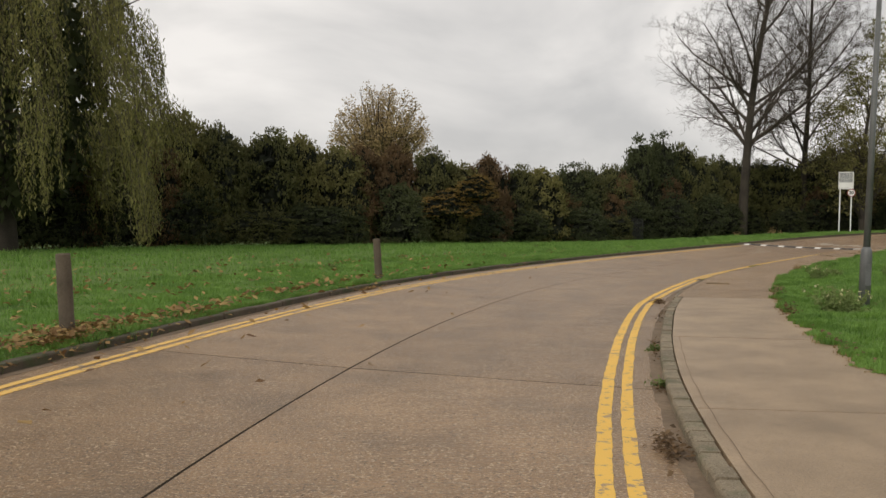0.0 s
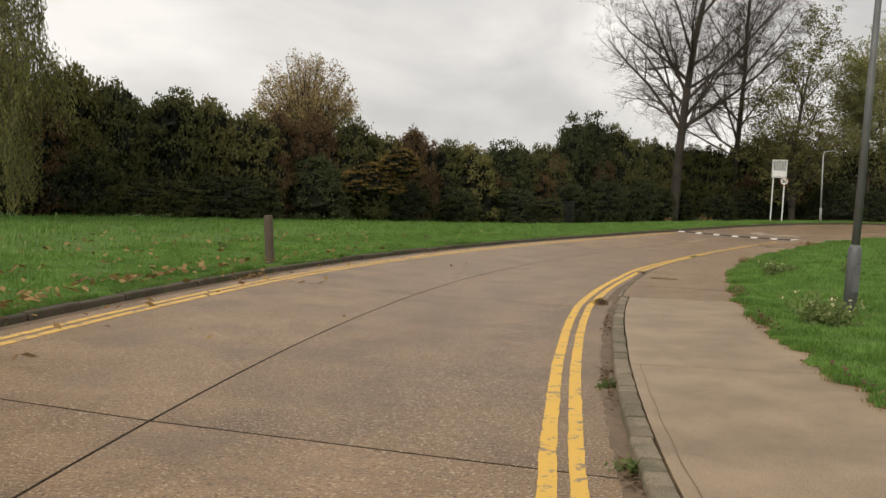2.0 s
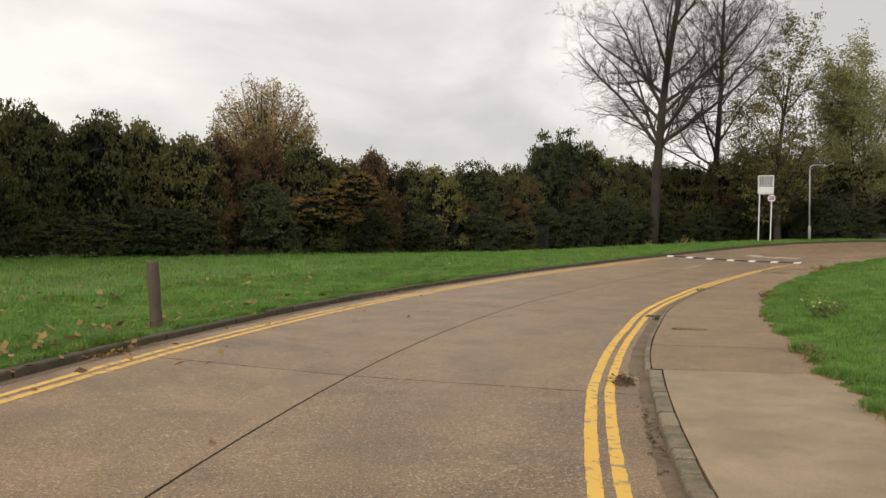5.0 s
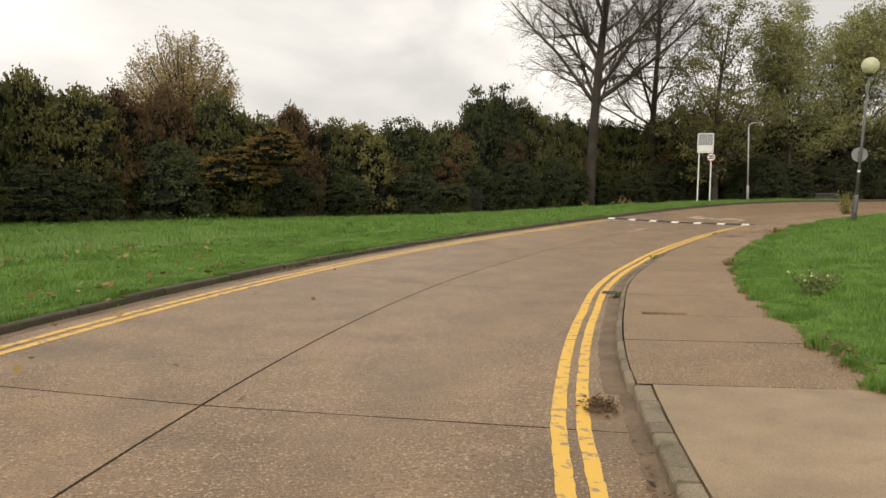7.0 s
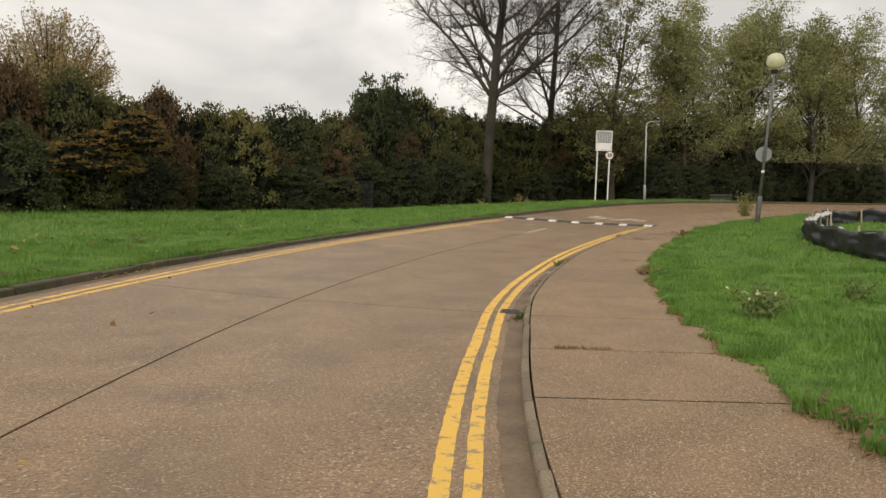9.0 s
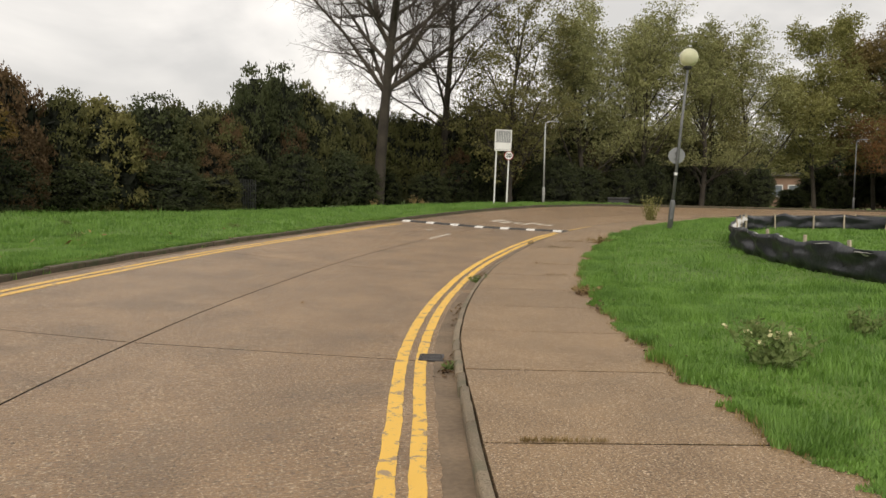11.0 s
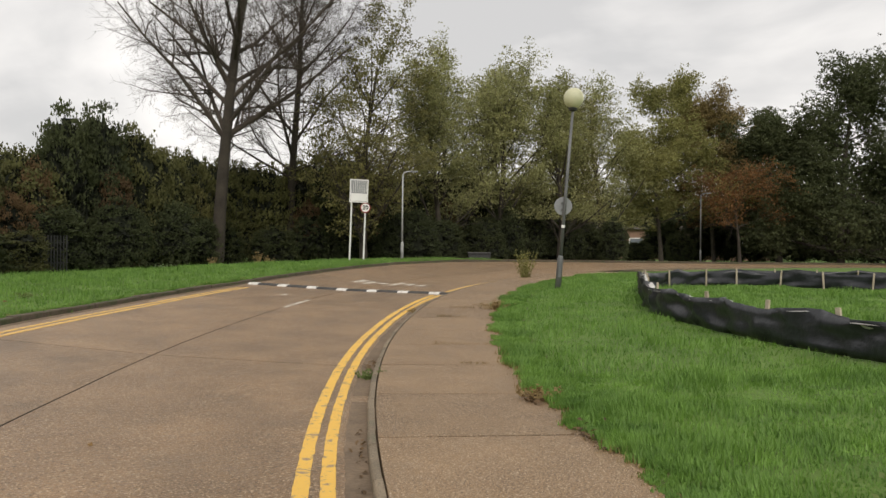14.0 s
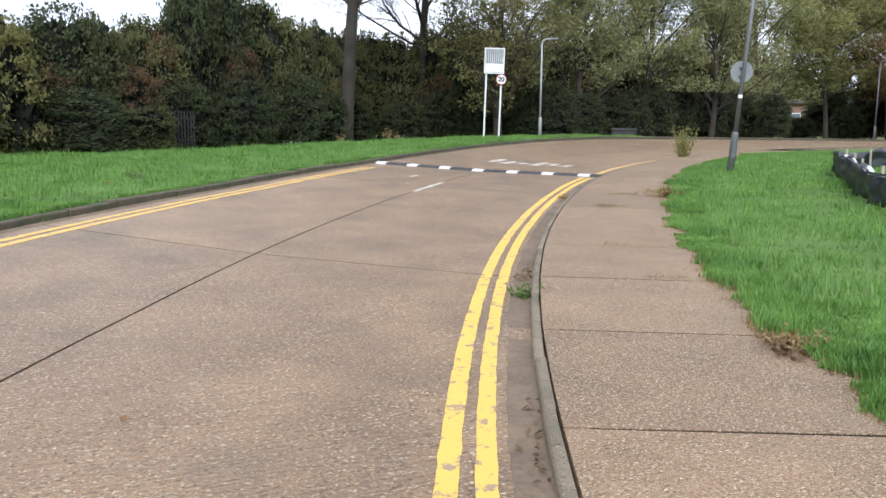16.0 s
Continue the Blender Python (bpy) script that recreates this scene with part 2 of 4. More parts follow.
# ---- helpers for building ----
CX, CY = 51.2, -1.8  # centre of the bend
R_IN, R_MID, R_OUT, R_PAVE = 50.0, 53.0, 56.0, 48.02
STEP = 8.41  # degrees of one road slab
INNER = ((-60, 33, 40, 46, 52, 60, 75, 100, 180), (0, 0, 0.10, 0.25, 0.34, 0.40, 0.45, 0.40, 0.4))
OUTER = ((-60, 11, 16, 20, 28, 33, 38, 42, 46, 50, 55, 60, 66, 77, 89, 100, 180), (0.06, 0.08, 0.12, 0.16, 0.19, 0.22, 0.27, 0.32, 0.41, 0.50, 0.67, 0.81, 0.88, 0.78, 0.66, 0.55, 0.45))


KERB = ((-40, 5, 8, 10, 12, 15, 19.9), (50.06, 50.06, 50.02, 49.99, 49.945, 49.89, 49.91))  # road face of the setts
EDGING = ((20, 21, 25, 28, 60), (49.955, 49.975, 49.975, 50.05, 50.05))  # road face of the narrow edging
TURF = ((0, 9, 23, 28, 34, 45, 70), (48.12, 48.12, 48.14, 48.30, 48.42, 48.40, 48.40))  # where the grass meets the pavement
TURN = 20.0  # the smooth slabs end here


def road_z(a, r):
    """Height of the road's crossfall and rise at angle a (degrees) round the bend and radius r."""
    i, o = np.interp(a, *INNER), np.interp(a, *OUTER)
    k = np.clip((np.asarray(r, float) - R_IN) / 6.0, 0, 1)
    return i + (o - i) * np.where(k < 0.5, 0.5 * k, 0.25 + 1.5 * (k - 0.5))


def smooth(x, a, b):
    k = np.clip((np.asarray(x, float) - a) / (b - a), 0, 1)
    return k * k * (3 - 2 * k)


def land_z(a, r):
    """Height of the land on both sides of the road."""
    r = np.asarray(r, float)
    z = road_z(a, r)
    z = z + smooth(r, 56.02, 56.16) * 0.11 + smooth(-r, -49.98, -49.84) * 0.09 + smooth(-r, -48.2, -46.5) * 0.07
    out = smooth(r, 57.5, 70)
    z = z * (1 - out) + np.interp(a, (25, 42, 52, 60), (0.62, 0.5, 0.36, 0.4)) * out
    inn = smooth(-r, -47, -40)
    return z * (1 - inn) + (0.3 + 0.25 * smooth(a, 40, 60)) * inn


def turf_edge(a):
    """Radius of the ragged line where the grass meets the pavement."""
    a = np.asarray(a, float)
    return np.interp(a, *TURF) + 0.055 * np.sin(a * 2.9) + 0.045 * np.sin(a * 6.3 + 1) + 0.03 * np.sin(a * 14.0 + 2) + 0.02 * np.sin(a * 31.0)


def polar(x, y):
    return math.degrees(math.atan2(y - CY, CX - x)), math.hypot(x - CX, y - CY)


def at(a, r, z=0.0):
    c = radians(a)
    return Vector((CX - r * math.cos(c), CY + r * math.sin(c), z))


def on_land(x, y):
    return float(land_z(*polar(x, y)))


def mesh_of(name, verts, faces, mat, parent=None, label="", smooth_it=False):
    me = bpy.data.meshes.new(name)
    me.from_pydata(verts, [], faces)
    if mat:
        me.materials.append(mat)
    if smooth_it:
        me.shade_smooth()
    me.update()
    ob = new(name, me)
    if parent:
        ob.parent = parent
    return tagged(ob, label) if label else ob


def part(name, bm, mat, parent=None, label="", smooth_it=False):
    me = bpy.data.meshes.new(name)
    bm.to_mesh(me)
    bm.free()
    me.materials.append(mat)
    if smooth_it:
        me.shade_smooth()
    ob = new(name, me)
    if parent:
        ob.parent = parent
    return tagged(ob, label) if label else ob


def thing(name, m, label, category, group="", kind=""):
    e = new(name)
    e.matrix_world = m if isinstance(m, Matrix) else Matrix.Translation(m)
    return tagged(e, label, category, group, kind)


def lathe(profile, sides=16, bm=None, off=(0, 0)):
    """A turned body from (radius, height) pairs."""
    bm = bm or bmesh.new()
    rings = []
    for r, z in profile:
        rings.append([bm.verts.new((off[0] + r * math.cos(2 * math.pi * k / sides), off[1] + r * math.sin(2 * math.pi * k / sides), z)) for k in range(sides)])
    for a, b in zip(rings, rings[1:]):
        for k in range(sides):
            bm.faces.new((a[k], a[(k + 1) % sides], b[(k + 1) % sides], b[k]))
    bm.faces.new(rings[0][::-1])
    bm.faces.new(rings[-1])
    return bm


def box(bm, cx, cy, cz, sx, sy, sz, bevel=0.0):
    g = bmesh.ops.create_cube(bm, size=1.0, matrix=Matrix.Translation((cx, cy, cz)) @ Matrix.Diagonal((sx, sy, sz, 1)))
    if bevel:
        edges = list({e for v in g["verts"] for e in v.link_edges})
        bmesh.ops.bevel(bm, geom=edges, offset=bevel, segments=2, affect="EDGES", profile=0.5)
    return bm


def strip(a0, a1, r0, r1, height, depth, step=1.0, ragged=0.0, rng=None):
    """A solid curved band between two angles and radii; height(a, r) gives its top, depth its thickness."""
    n = max(1, math.ceil((a1 - a0) / step))
    verts, faces = [], []
    for k in range(n + 1):
        a = a0 + (a1 - a0) * k / n
        lo = r0 + (rng.uniform(-ragged, ragged) if ragged else 0)
        hi = r1 + (rng.uniform(-ragged, ragged) if ragged else 0)
        zl, zh = float(height(a, lo)), float(height(a, hi))
        verts += [at(a, lo, zl - depth), at(a, hi, zh - depth), at(a, hi, zh), at(a, lo, zl)]
    for k in range(n):
        i, j = 4 * k, 4 * k + 4
        for p, q in ((0, 1), (1, 2), (2, 3), (3, 0)):
            faces.append((i + p, j + p, j + q, i + q))
    faces += [(0, 1, 2, 3), tuple(4 * n + k for k in (3, 2, 1, 0))]
    return verts, faces


def tubes(segs):
    """Tapered tubes for a list of (start, end, radius, radius)."""
    verts, faces = [], []
    by = {}
    for s in segs:
        by.setdefault(8 if s[2] > 0.12 else 5 if s[2] > 0.03 else 3, []).append(s)
    for sides, group in by.items():
        p, q = np.array([s[0] for s in group]), np.array([s[1] for s in group])
        r0, r1 = np.array([s[2] for s in group]), np.array([s[3] for s in group])
        d = q - p
        d /= np.linalg.norm(d, axis=1, keepdims=True) + 1e-9
        ref = np.where(np.abs(d[:, 2:3]) > 0.9, np.array([[1.0, 0, 0]]), np.array([[0, 0, 1.0]]))
        u = np.cross(d, ref)
        u /= np.linalg.norm(u, axis=1, keepdims=True) + 1e-9
        v = np.cross(d, u)
        t = np.arange(sides) * 2 * math.pi / sides
        ring = u[:, None] * np.cos(t)[None, :, None] + v[:, None] * np.sin(t)[None, :, None]
        a, b = p[:, None] + ring * r0[:, None, None], q[:, None] + ring * r1[:, None, None]
        base = len(verts) + np.arange(len(group)) * 2 * sides
        verts += np.concatenate([a, b], axis=1).reshape(-1, 3).tolist()
        k = np.arange(sides)
        quad = np.stack([k, (k + 1) % sides, sides + (k + 1) % sides, sides + k], axis=1)
        faces += (base[:, None, None] + quad[None]).reshape(-1, 4).tolist()
    return verts, faces


def leaf_tris(points, size, rng, aspect=0.8):
    """Leaves far off: one pointed triangle each, turned at random."""
    n = len(points)
    d = rng.normal(size=(n, 3))
    d /= np.linalg.norm(d, axis=1, keepdims=True)
    e = np.cross(d, rng.normal(size=(n, 3)))
    e /= np.linalg.norm(e, axis=1, keepdims=True) + 1e-9
    s = (size * rng.uniform(0.6, 1.4, n))[:, None]
    p = np.asarray(points)
    v = np.stack([p - d * s * 0.5 - e * s * aspect * 0.5, p - d * s * 0.5 + e * s * aspect * 0.5, p + d * s * 0.5], axis=1)
    return v.reshape(-1, 3).tolist(), (np.arange(n)[:, None] * 3 + np.arange(3)[None]).tolist()


def leaf_quads(points, size, rng, aspect=0.6, droop=0.0, jitter=0.4):
    """Small pointed leaves or leaf clumps, one diamond each, turned at random."""
    n = len(points)
    d = rng.normal(size=(n, 3))
    d[:, 2] -= droop
    d /= np.linalg.norm(d, axis=1, keepdims=True)
    e = np.cross(d, rng.normal(size=(n, 3)))
    e /= np.linalg.norm(e, axis=1, keepdims=True) + 1e-9
    s = (size * (1 + jitter * rng.uniform(-1, 1, n)))[:, None]
    p = np.asarray(points)
    v = np.stack([p - d * s * 0.5, p + e * s * aspect * 0.5 - d * s * 0.05, p + d * s * 0.5, p - e * s * aspect * 0.5 + d * s * 0.05], axis=1)
    return v.reshape(-1, 3).tolist(), (np.arange(n)[:, None] * 4 + np.arange(4)[None]).tolist()

# ---- ground, to the horizon ----


def make_ground():
    radii = np.concatenate([np.linspace(0.5, 36, 10), np.linspace(38, 48, 11), [48.2, 48.3, 49.86, 50.1, 55.9, 56.0, 56.18], np.linspace(56.6, 72, 14), [78, 90, 120, 200, 500, 1500, 4000]])
    angles = np.linspace(-180, 180, 241)
    a, r = np.meshgrid(angles[:-1], radii, indexing="ij")
    z = land_z(a, r)
    z = z + 0.025 * np.sin(r * 1.7 + a * 0.4) * np.sin(a * 0.9 - r * 0.6) * smooth(np.abs(r - 52.2), 4.6, 6.5)
    z = np.where((r > 48.25) & (r < 56.1), road_z(a, r) - 0.20, z - 0.02)
    x, y = CX - r * np.cos(np.radians(a)), CY + r * np.sin(np.radians(a))
    n, m = a.shape
    verts = np.stack([x, y, z], axis=2).reshape(-1, 3).tolist()
    faces = [(i * m + j, i * m + j + 1, (i + 1) % n * m + j + 1, (i + 1) % n * m + j) for i in range(n) for j in range(m - 1)]
    faces.append([i * m for i in range(n)][::-1])
    g = mesh_of("ground", verts, faces, M_GRASS_SOIL, smooth_it=True)
    tagged(g, "uneven green grass ground reaching the horizon", "ground", kind="structure")


make_ground()

# ---- road of cast concrete slabs ----
v, f = strip(-40, 150, R_IN - 0.2, R_MID, lambda a, r: road_z(a, r) - 0.03, 0.12, 1.0)
v2, f2 = strip(-40, 150, R_MID, R_OUT + 0.05, lambda a, r: road_z(a, r) - 0.03, 0.12, 1.0)
f += [tuple(i + len(v) for i in q) for q in f2]
v += v2
road = tagged(mesh_of("road", v, f, M_JOINT), "curved road of worn tan concrete slabs with dark joints", "road", kind="structure")
SKEW = {0: 0.55, 1: 0.22, 2: 0.35, 3: 0.6}  # the cross joints run a little askew


def cross_joint(k, r):
    return 10.69 + STEP * k + SKEW.get(k, 0.4) * (r - R_MID) / 2.6


tops = {}
for k in range(-5, 16):
    for r0, r1, gap in ((R_IN - 0.1, R_MID, 0.012), (R_MID, R_OUT, 0.012)):
        da = math.degrees(gap / r0)
        n = 9
        verts, faces = [], []
        for i in range(n + 1):
            for drop in (0.0, 0.1):
                for r in np.linspace(r0 + gap, r1 - gap, 4):
                    a0, a1 = cross_joint(k, r) + da, cross_joint(k + 1, r) - da
                    a = a0 + (a1 - a0) * i / n
                    if i in (0, n):
                        a += math.degrees(0.004 * math.sin(r * 9 + k) / r0)
                    verts.append(at(a, r, float(road_z(a, r)) - drop))
        for i in range(n):
            for j in range(3):
                p, q = 8 * i + j, 8 * i + 8 + j
                faces.append((p, q, q + 1, p + 1))
            for p in (0, 3):
                faces.append((8 * i + p, 8 * i + 4 + p, 8 * i + 12 + p, 8 * i + 8 + p))
        for i in (0, n):
            for j in range(3):
                faces.append((8 * i + j, 8 * i + j + 1, 8 * i + j + 5, 8 * i + j + 4))
        mesh_of("slab", verts, faces, M_SLAB, road)
        tops[k, r0 < R_IN] = [[verts[8 * i + j] for j in range(4)] for i in range(n + 1)]
verts, faces = [], []
down = Vector((0, 0, -0.0015))
for (k, inner), rows in tops.items():  # tar filling the joints, nearly flush
    runs = []
    if (k + 1, inner) in tops:
        runs.append((rows[-1], tops[k + 1, inner][0]))
    if inner:
        runs.append(([q[3] for q in rows], [q[0] for q in tops[k, False]]))
    for one, two in runs:
        base = len(verts)
        for p, q in zip(one, two):
            verts += [p + down, q + down]
        faces += [(base + 2 * i, base + 2 * i + 1, base + 2 * i + 3, base + 2 * i + 2) for i in range(len(one) - 1)]
mesh_of("joint_filler", verts, faces, M_JOINT, road, "dark tar filling of the slab joints")

# ---- painted lines ----
rng = random.Random(4)


def painted(name, a0, a1, r0, r1, mat, label, step=0.5, ragged=0.004):
    vv, ff = strip(a0, a1, r0, r1, lambda a, r: road_z(a, r) + 0.005, 0.004, step, ragged, rng)
    return tagged(mesh_of(name, vv, ff, mat), label, "road marking", kind="structure")


WANDER = ((-40, 5, 6.8, 8, 10, 12, 15, 18, 19, 21, 25, 27.5, 30, 60), (0.14, 0.13, 0.11, 0.06, -0.01, -0.065, -0.085, -0.05, -0.03, -0.05, -0.07, -0.01, 0.0, -0.02))


def yellow(a0, a1, r0, r1, label):
    """A line painted by hand, wandering a little from the kerb."""
    n = int((a1 - a0) / 0.12)
    verts, faces = [], []
    for k in range(n + 1):
        a = a0 + (a1 - a0) * k / n
        w = float(np.interp(a, *WANDER))
        lo, hi = r0 + w + rng.uniform(-0.005, 0.005), r1 + w + rng.uniform(-0.005, 0.005)
        for r, z in ((lo, 0.001), (hi, 0.001), (hi, 0.005), (lo, 0.005)):
            verts.append(at(a, r, float(road_z(a, r)) + z))
    for k in range(n):
        i, j = 4 * k, 4 * k + 4
        faces += [(i + p, j + p, j + q, i + q) for p, q in ((1, 2), (2, 3), (3, 0))]
    tagged(mesh_of("yellow_line", verts, faces, M_YELLOW), label, "road marking", kind="structure")


yellow(-35, 48.2, 50.28, 50.375, "worn yellow no-parking line beside the pavement kerb")
yellow(-35, 48.2, 50.442, 50.545, "worn yellow no-parking line, the second of the pair")
painted("yellow_line", -35, 47.6, 55.55, 55.64, M_YELLOW_OLD, "faded yellow line beside the mossy grass kerb", 0.2)
painted("yellow_line", -35, 47.6, 55.37, 55.47, M_YELLOW_OLD, "faded yellow line, second of the pair by the grass", 0.2)
painted("yellow_line", 49.6, 60, 50.34, 50.45, M_YELLOW_OLD, "faded single yellow line past the speed hump")
for a0, a1, r in ((43.3, 45.3, 52.95), (46.0, 46.5, 53.9)):
    painted("white_dash", a0, a1, r - 0.05, r + 0.06, M_WHITE_FAINT, "worn white dash on the concrete road")
for i in range(6):
    painted("white_bar", 51.6 + 0.25 * (i % 2), 52.4 + 0.3 * (i % 3), 51.6 + 0.42 * i, 51.85 + 0.42 * i, M_WHITE_FAINT, "worn white marking behind the speed hump")



def gutter(a0, a1, face, near, far, ragged):
    """Dirt washed against a kerb whose road face wanders."""
    n = int((a1 - a0) / 0.08)
    verts, faces = [], []
    for k in range(n + 1):
        a = a0 + (a1 - a0) * k / n
        r = face(a)
        for q in (r + near, r + far + ragged * (noise.noise((a * 2.0, far, 0.3)) + noise.noise((a * 11.0, far, 0.7)))):
            verts.append(at(a, q, float(road_z(a, q)) + 0.0035))
    faces = [(2 * k, 2 * k + 1, 2 * k + 3, 2 * k + 2) for k in range(n)]
    tagged(mesh_of("gutter_dirt", verts, faces, M_DIRT), "dark dirt washed along the road gutter", "dirt", kind="structure")


gutter(0, TURN, lambda a: float(np.interp(a, *KERB)), -0.02, 0.11, 0.02)
gutter(TURN, 48, lambda a: float(np.interp(a, *EDGING)), -0.02, 0.17, 0.015)
gutter(5, 60, lambda a: R_OUT, -0.13, 0.02, 0.02)

# ---- speed hump ----
hump = thing("speed_hump", at(48.8, 53, 0), "black rubber speed hump strip with white blocks across the road", "speed hump")
for i in range(20):
    r0 = 50.12 + 0.288 * i
    white = i % 3 == 1
    verts, faces = [], []
    prof = ((-0.17, 0.006), (-0.11, 0.045), (0.11, 0.045), (0.17, 0.006))
    for r in (r0 + 0.006, r0 + 0.282):
        for s, z in prof:
            a = 48.8 + math.degrees(s / r)
            verts.append(at(a, r, float(road_z(a, r)) + z) - hump.matrix_world.translation)
        for s in (-0.17, 0.17):
            a = 48.8 + math.degrees(s / r)
            verts.append(at(a, r, float(road_z(a, r)) - 0.004) - hump.matrix_world.translation)
    faces = [(0, 1, 7, 6), (1, 2, 8, 7), (2, 3, 9, 8), (0, 4, 5, 3, 2, 1), (6, 7, 8, 9, 11, 10), (0, 6, 10, 4), (3, 5, 11, 9), (4, 10, 11, 5)]
    mesh_of("white_block" if white else "rubber_block", verts, faces, M_WHITE_ROAD if white else M_RUBBER, hump)

# ---- kerbs ----
kerb_in = thing("kerb_inner", at(20, R_IN), "grey concrete kerb stones with dark joints by the pavement", "kerb", kind="structure")
kerb_out = thing("kerb_outer", at(20, R_OUT), "dark mossy concrete kerb along the grass verge", "kerb", kind="structure")


def kerb_stone(a0, a1, r0, r1, top, mat, parent, face_in):
    """One kerb stone with a rounded road-side edge, following the bend."""
    n = max(2, math.ceil((a1 - a0) / 0.5))
    c, h = 0.022, top
    if face_in:
        prof = ((r1, -0.15), (r1, h - c), (r1 - c * 0.4, h - c * 0.3), (r1 - c, h), (r0, h), (r0, -0.15))
    else:
        prof = ((r0, -0.15), (r0, h - c), (r0 + c * 0.4, h - c * 0.3), (r0 + c, h), (r1, h), (r1, -0.15))
    verts, faces = [], []
    o = parent.matrix_world.translation
    for i in range(n + 1):
        a = a0 + (a1 - a0) * i / n
        base = float(road_z(a, R_IN if face_in else R_OUT))
        verts += [at(a, r, base + z) - o for r, z in prof]
    m = len(prof)
    for i in range(n):
        for j in range(m):
            faces.append((i * m + j, (i + 1) * m + j, (i + 1) * m + (j + 1) % m, i * m + (j + 1) % m))
    faces += [tuple(range(m)), tuple(range(n * m, n * m + m))[::-1]]
    mesh_of("kerb_stone", verts, faces, mat, parent)


a = -8.0
while a < TURN - 0.05:  # short setts by the smooth slabs
    b = min(a + rng.choice((0.24, 0.27, 0.30, 0.36, 0.5)), TURN)
    face = float(np.interp((a + b) / 2, *KERB)) + rng.uniform(-0.005, 0.005)
    kerb_stone(a + 0.008, b - 0.008, face - 0.128, face, 0.088 + rng.uniform(-0.008, 0.006), M_SETT, kerb_in, True)
    a = b
while a < 118:  # narrow edging by the aggregate slabs
    b = a + 0.52
    face = float(np.interp((a + b) / 2, *EDGING)) + rng.uniform(-0.004, 0.004)
    kerb_stone(a + (0.008 if round(a / 0.52) % 2 else 0.0), b, face - 0.062, face, 0.09 + rng.uniform(-0.004, 0.003), M_KERB, kerb_in, True)
    a = b
a = -30.0
while a < 128:
    b = a + 0.935
    j = rng.uniform(-0.012, 0.012)
    kerb_stone(a + 0.008, b - 0.008, 56.005 + j, 56.14 + j, 0.095 + rng.uniform(-0.012, 0.012), M_KERB_DARK, kerb_out, False)
    a = b

# ---- pavement slabs ----
v, f = strip(-35, 72, R_PAVE + 0.03, 49.735, lambda a, r: road_z(a, R_IN) + 0.0872, 0.2, 1.0)
v2, f2 = strip(20, 72, 49.735, 49.86, lambda a, r: road_z(a, R_IN) + 0.0872, 0.2, 1.0)
f += [tuple(i + len(v) for i in q) for q in f2]
v += v2
pavement = tagged(mesh_of("pavement", v, f, M_JOINT), "pavement of smooth and pebbly concrete slabs with soiled joints", "pavement", kind="structure")
edges = [TURN - 6.6, TURN] + [8.8 - 4.6 * k for k in range(9)] + [22.2, 24.18, 26.38] + [28.5 + 2.13 * k for k in range(20)]
edges.sort()
for a0, a1 in zip(edges, edges[1:]):
    plain = a1 <= TURN + 0.01
    lift = rng.uniform(-0.001, 0.0015)
    d = math.degrees((0.009 if plain else 0.014) / 49)
    n = max(3, math.ceil((a1 - a0) / 0.4))
    verts, faces = [], []
    for i in range(n + 1):
        a = a0 + d + (a1 - a0 - 2 * d) * i / n
        outer = float(np.interp(a, *KERB)) - 0.143 if plain else float(np.interp(a, *EDGING)) - 0.078
        jag = math.degrees(rng.uniform(-0.006, 0.006) / 49) if i in (0, n) else 0
        for r in (R_PAVE, (R_PAVE + outer) / 2, outer):
            b = a + jag * (r - 49)
            for up in (0.09, 0.0):
                verts.append(at(b, r, float(road_z(b, R_IN)) + up + lift))
    for i in range(n):
        p, q = 6 * i, 6 * i + 6
        faces += [(p, q, q + 2, p + 2), (p + 2, q + 2, q + 4, p + 4), (p, p + 1, q + 1, q), (p + 4, q + 4, q + 5, p + 5)]
    for p in (0, 6 * n):
        faces += [(p, p + 2, p + 3, p + 1), (p + 2, p + 4, p + 5, p + 3)]
    mesh_of("slab", verts, faces, M_PAVE if plain else M_AGG, pavement)
# a sawn line of an old repair behind the setts
verts = []
for i in range(40):
    a = 3 + 10.4 * i / 39
    r = float(np.interp(a, *KERB)) - 0.225 + 0.006 * math.sin(i * 1.7)
    for q in (r - 0.0025, r + 0.0025):
        verts.append(at(a, q, float(road_z(a, R_IN)) + 0.0945))
mesh_of("repair_joint", verts, [(2 * i, 2 * i + 1, 2 * i + 3, 2 * i + 2) for i in range(39)], M_DIRT, pavement)
# turf grown over the pavement's edge
verts, faces = [], []
for i in range(721):
    a = i * 0.1
    r = float(turf_edge(a)) - 0.02 + 0.05 * noise.noise((a * 5.0, 3, 0))
    z = float(road_z(a, R_IN)) + 0.09
    verts += [at(a, 47.85, float(land_z(a, 47.85)) - 0.012), at(a, r - 0.06, z + 0.008), at(a, r, z + 0.0025)]
for i in range(720):
    for j in (0, 1):
        faces.append((3 * i + j, 3 * i + 3 + j, 3 * i + 4 + j, 3 * i + 1 + j))
tagged(mesh_of("turf_edge", verts, faces, M_TURF, smooth_it=True), "ragged turf and soil creeping over the pavement edge", "verge", kind="structure")
# bare leafy soil behind the far kerb
for r0, r1 in ((56.15, 58), (58, 60), (60, 63)):
    v, f = strip(64, 125, r0, r1, lambda a, r: land_z(a, r) + 0.012, 0.05, 1.0, 0.0)
    tagged(mesh_of("soil_verge", v, f, M_SOIL), "bare brown leafy soil behind the far kerb", "verge", kind="structure")

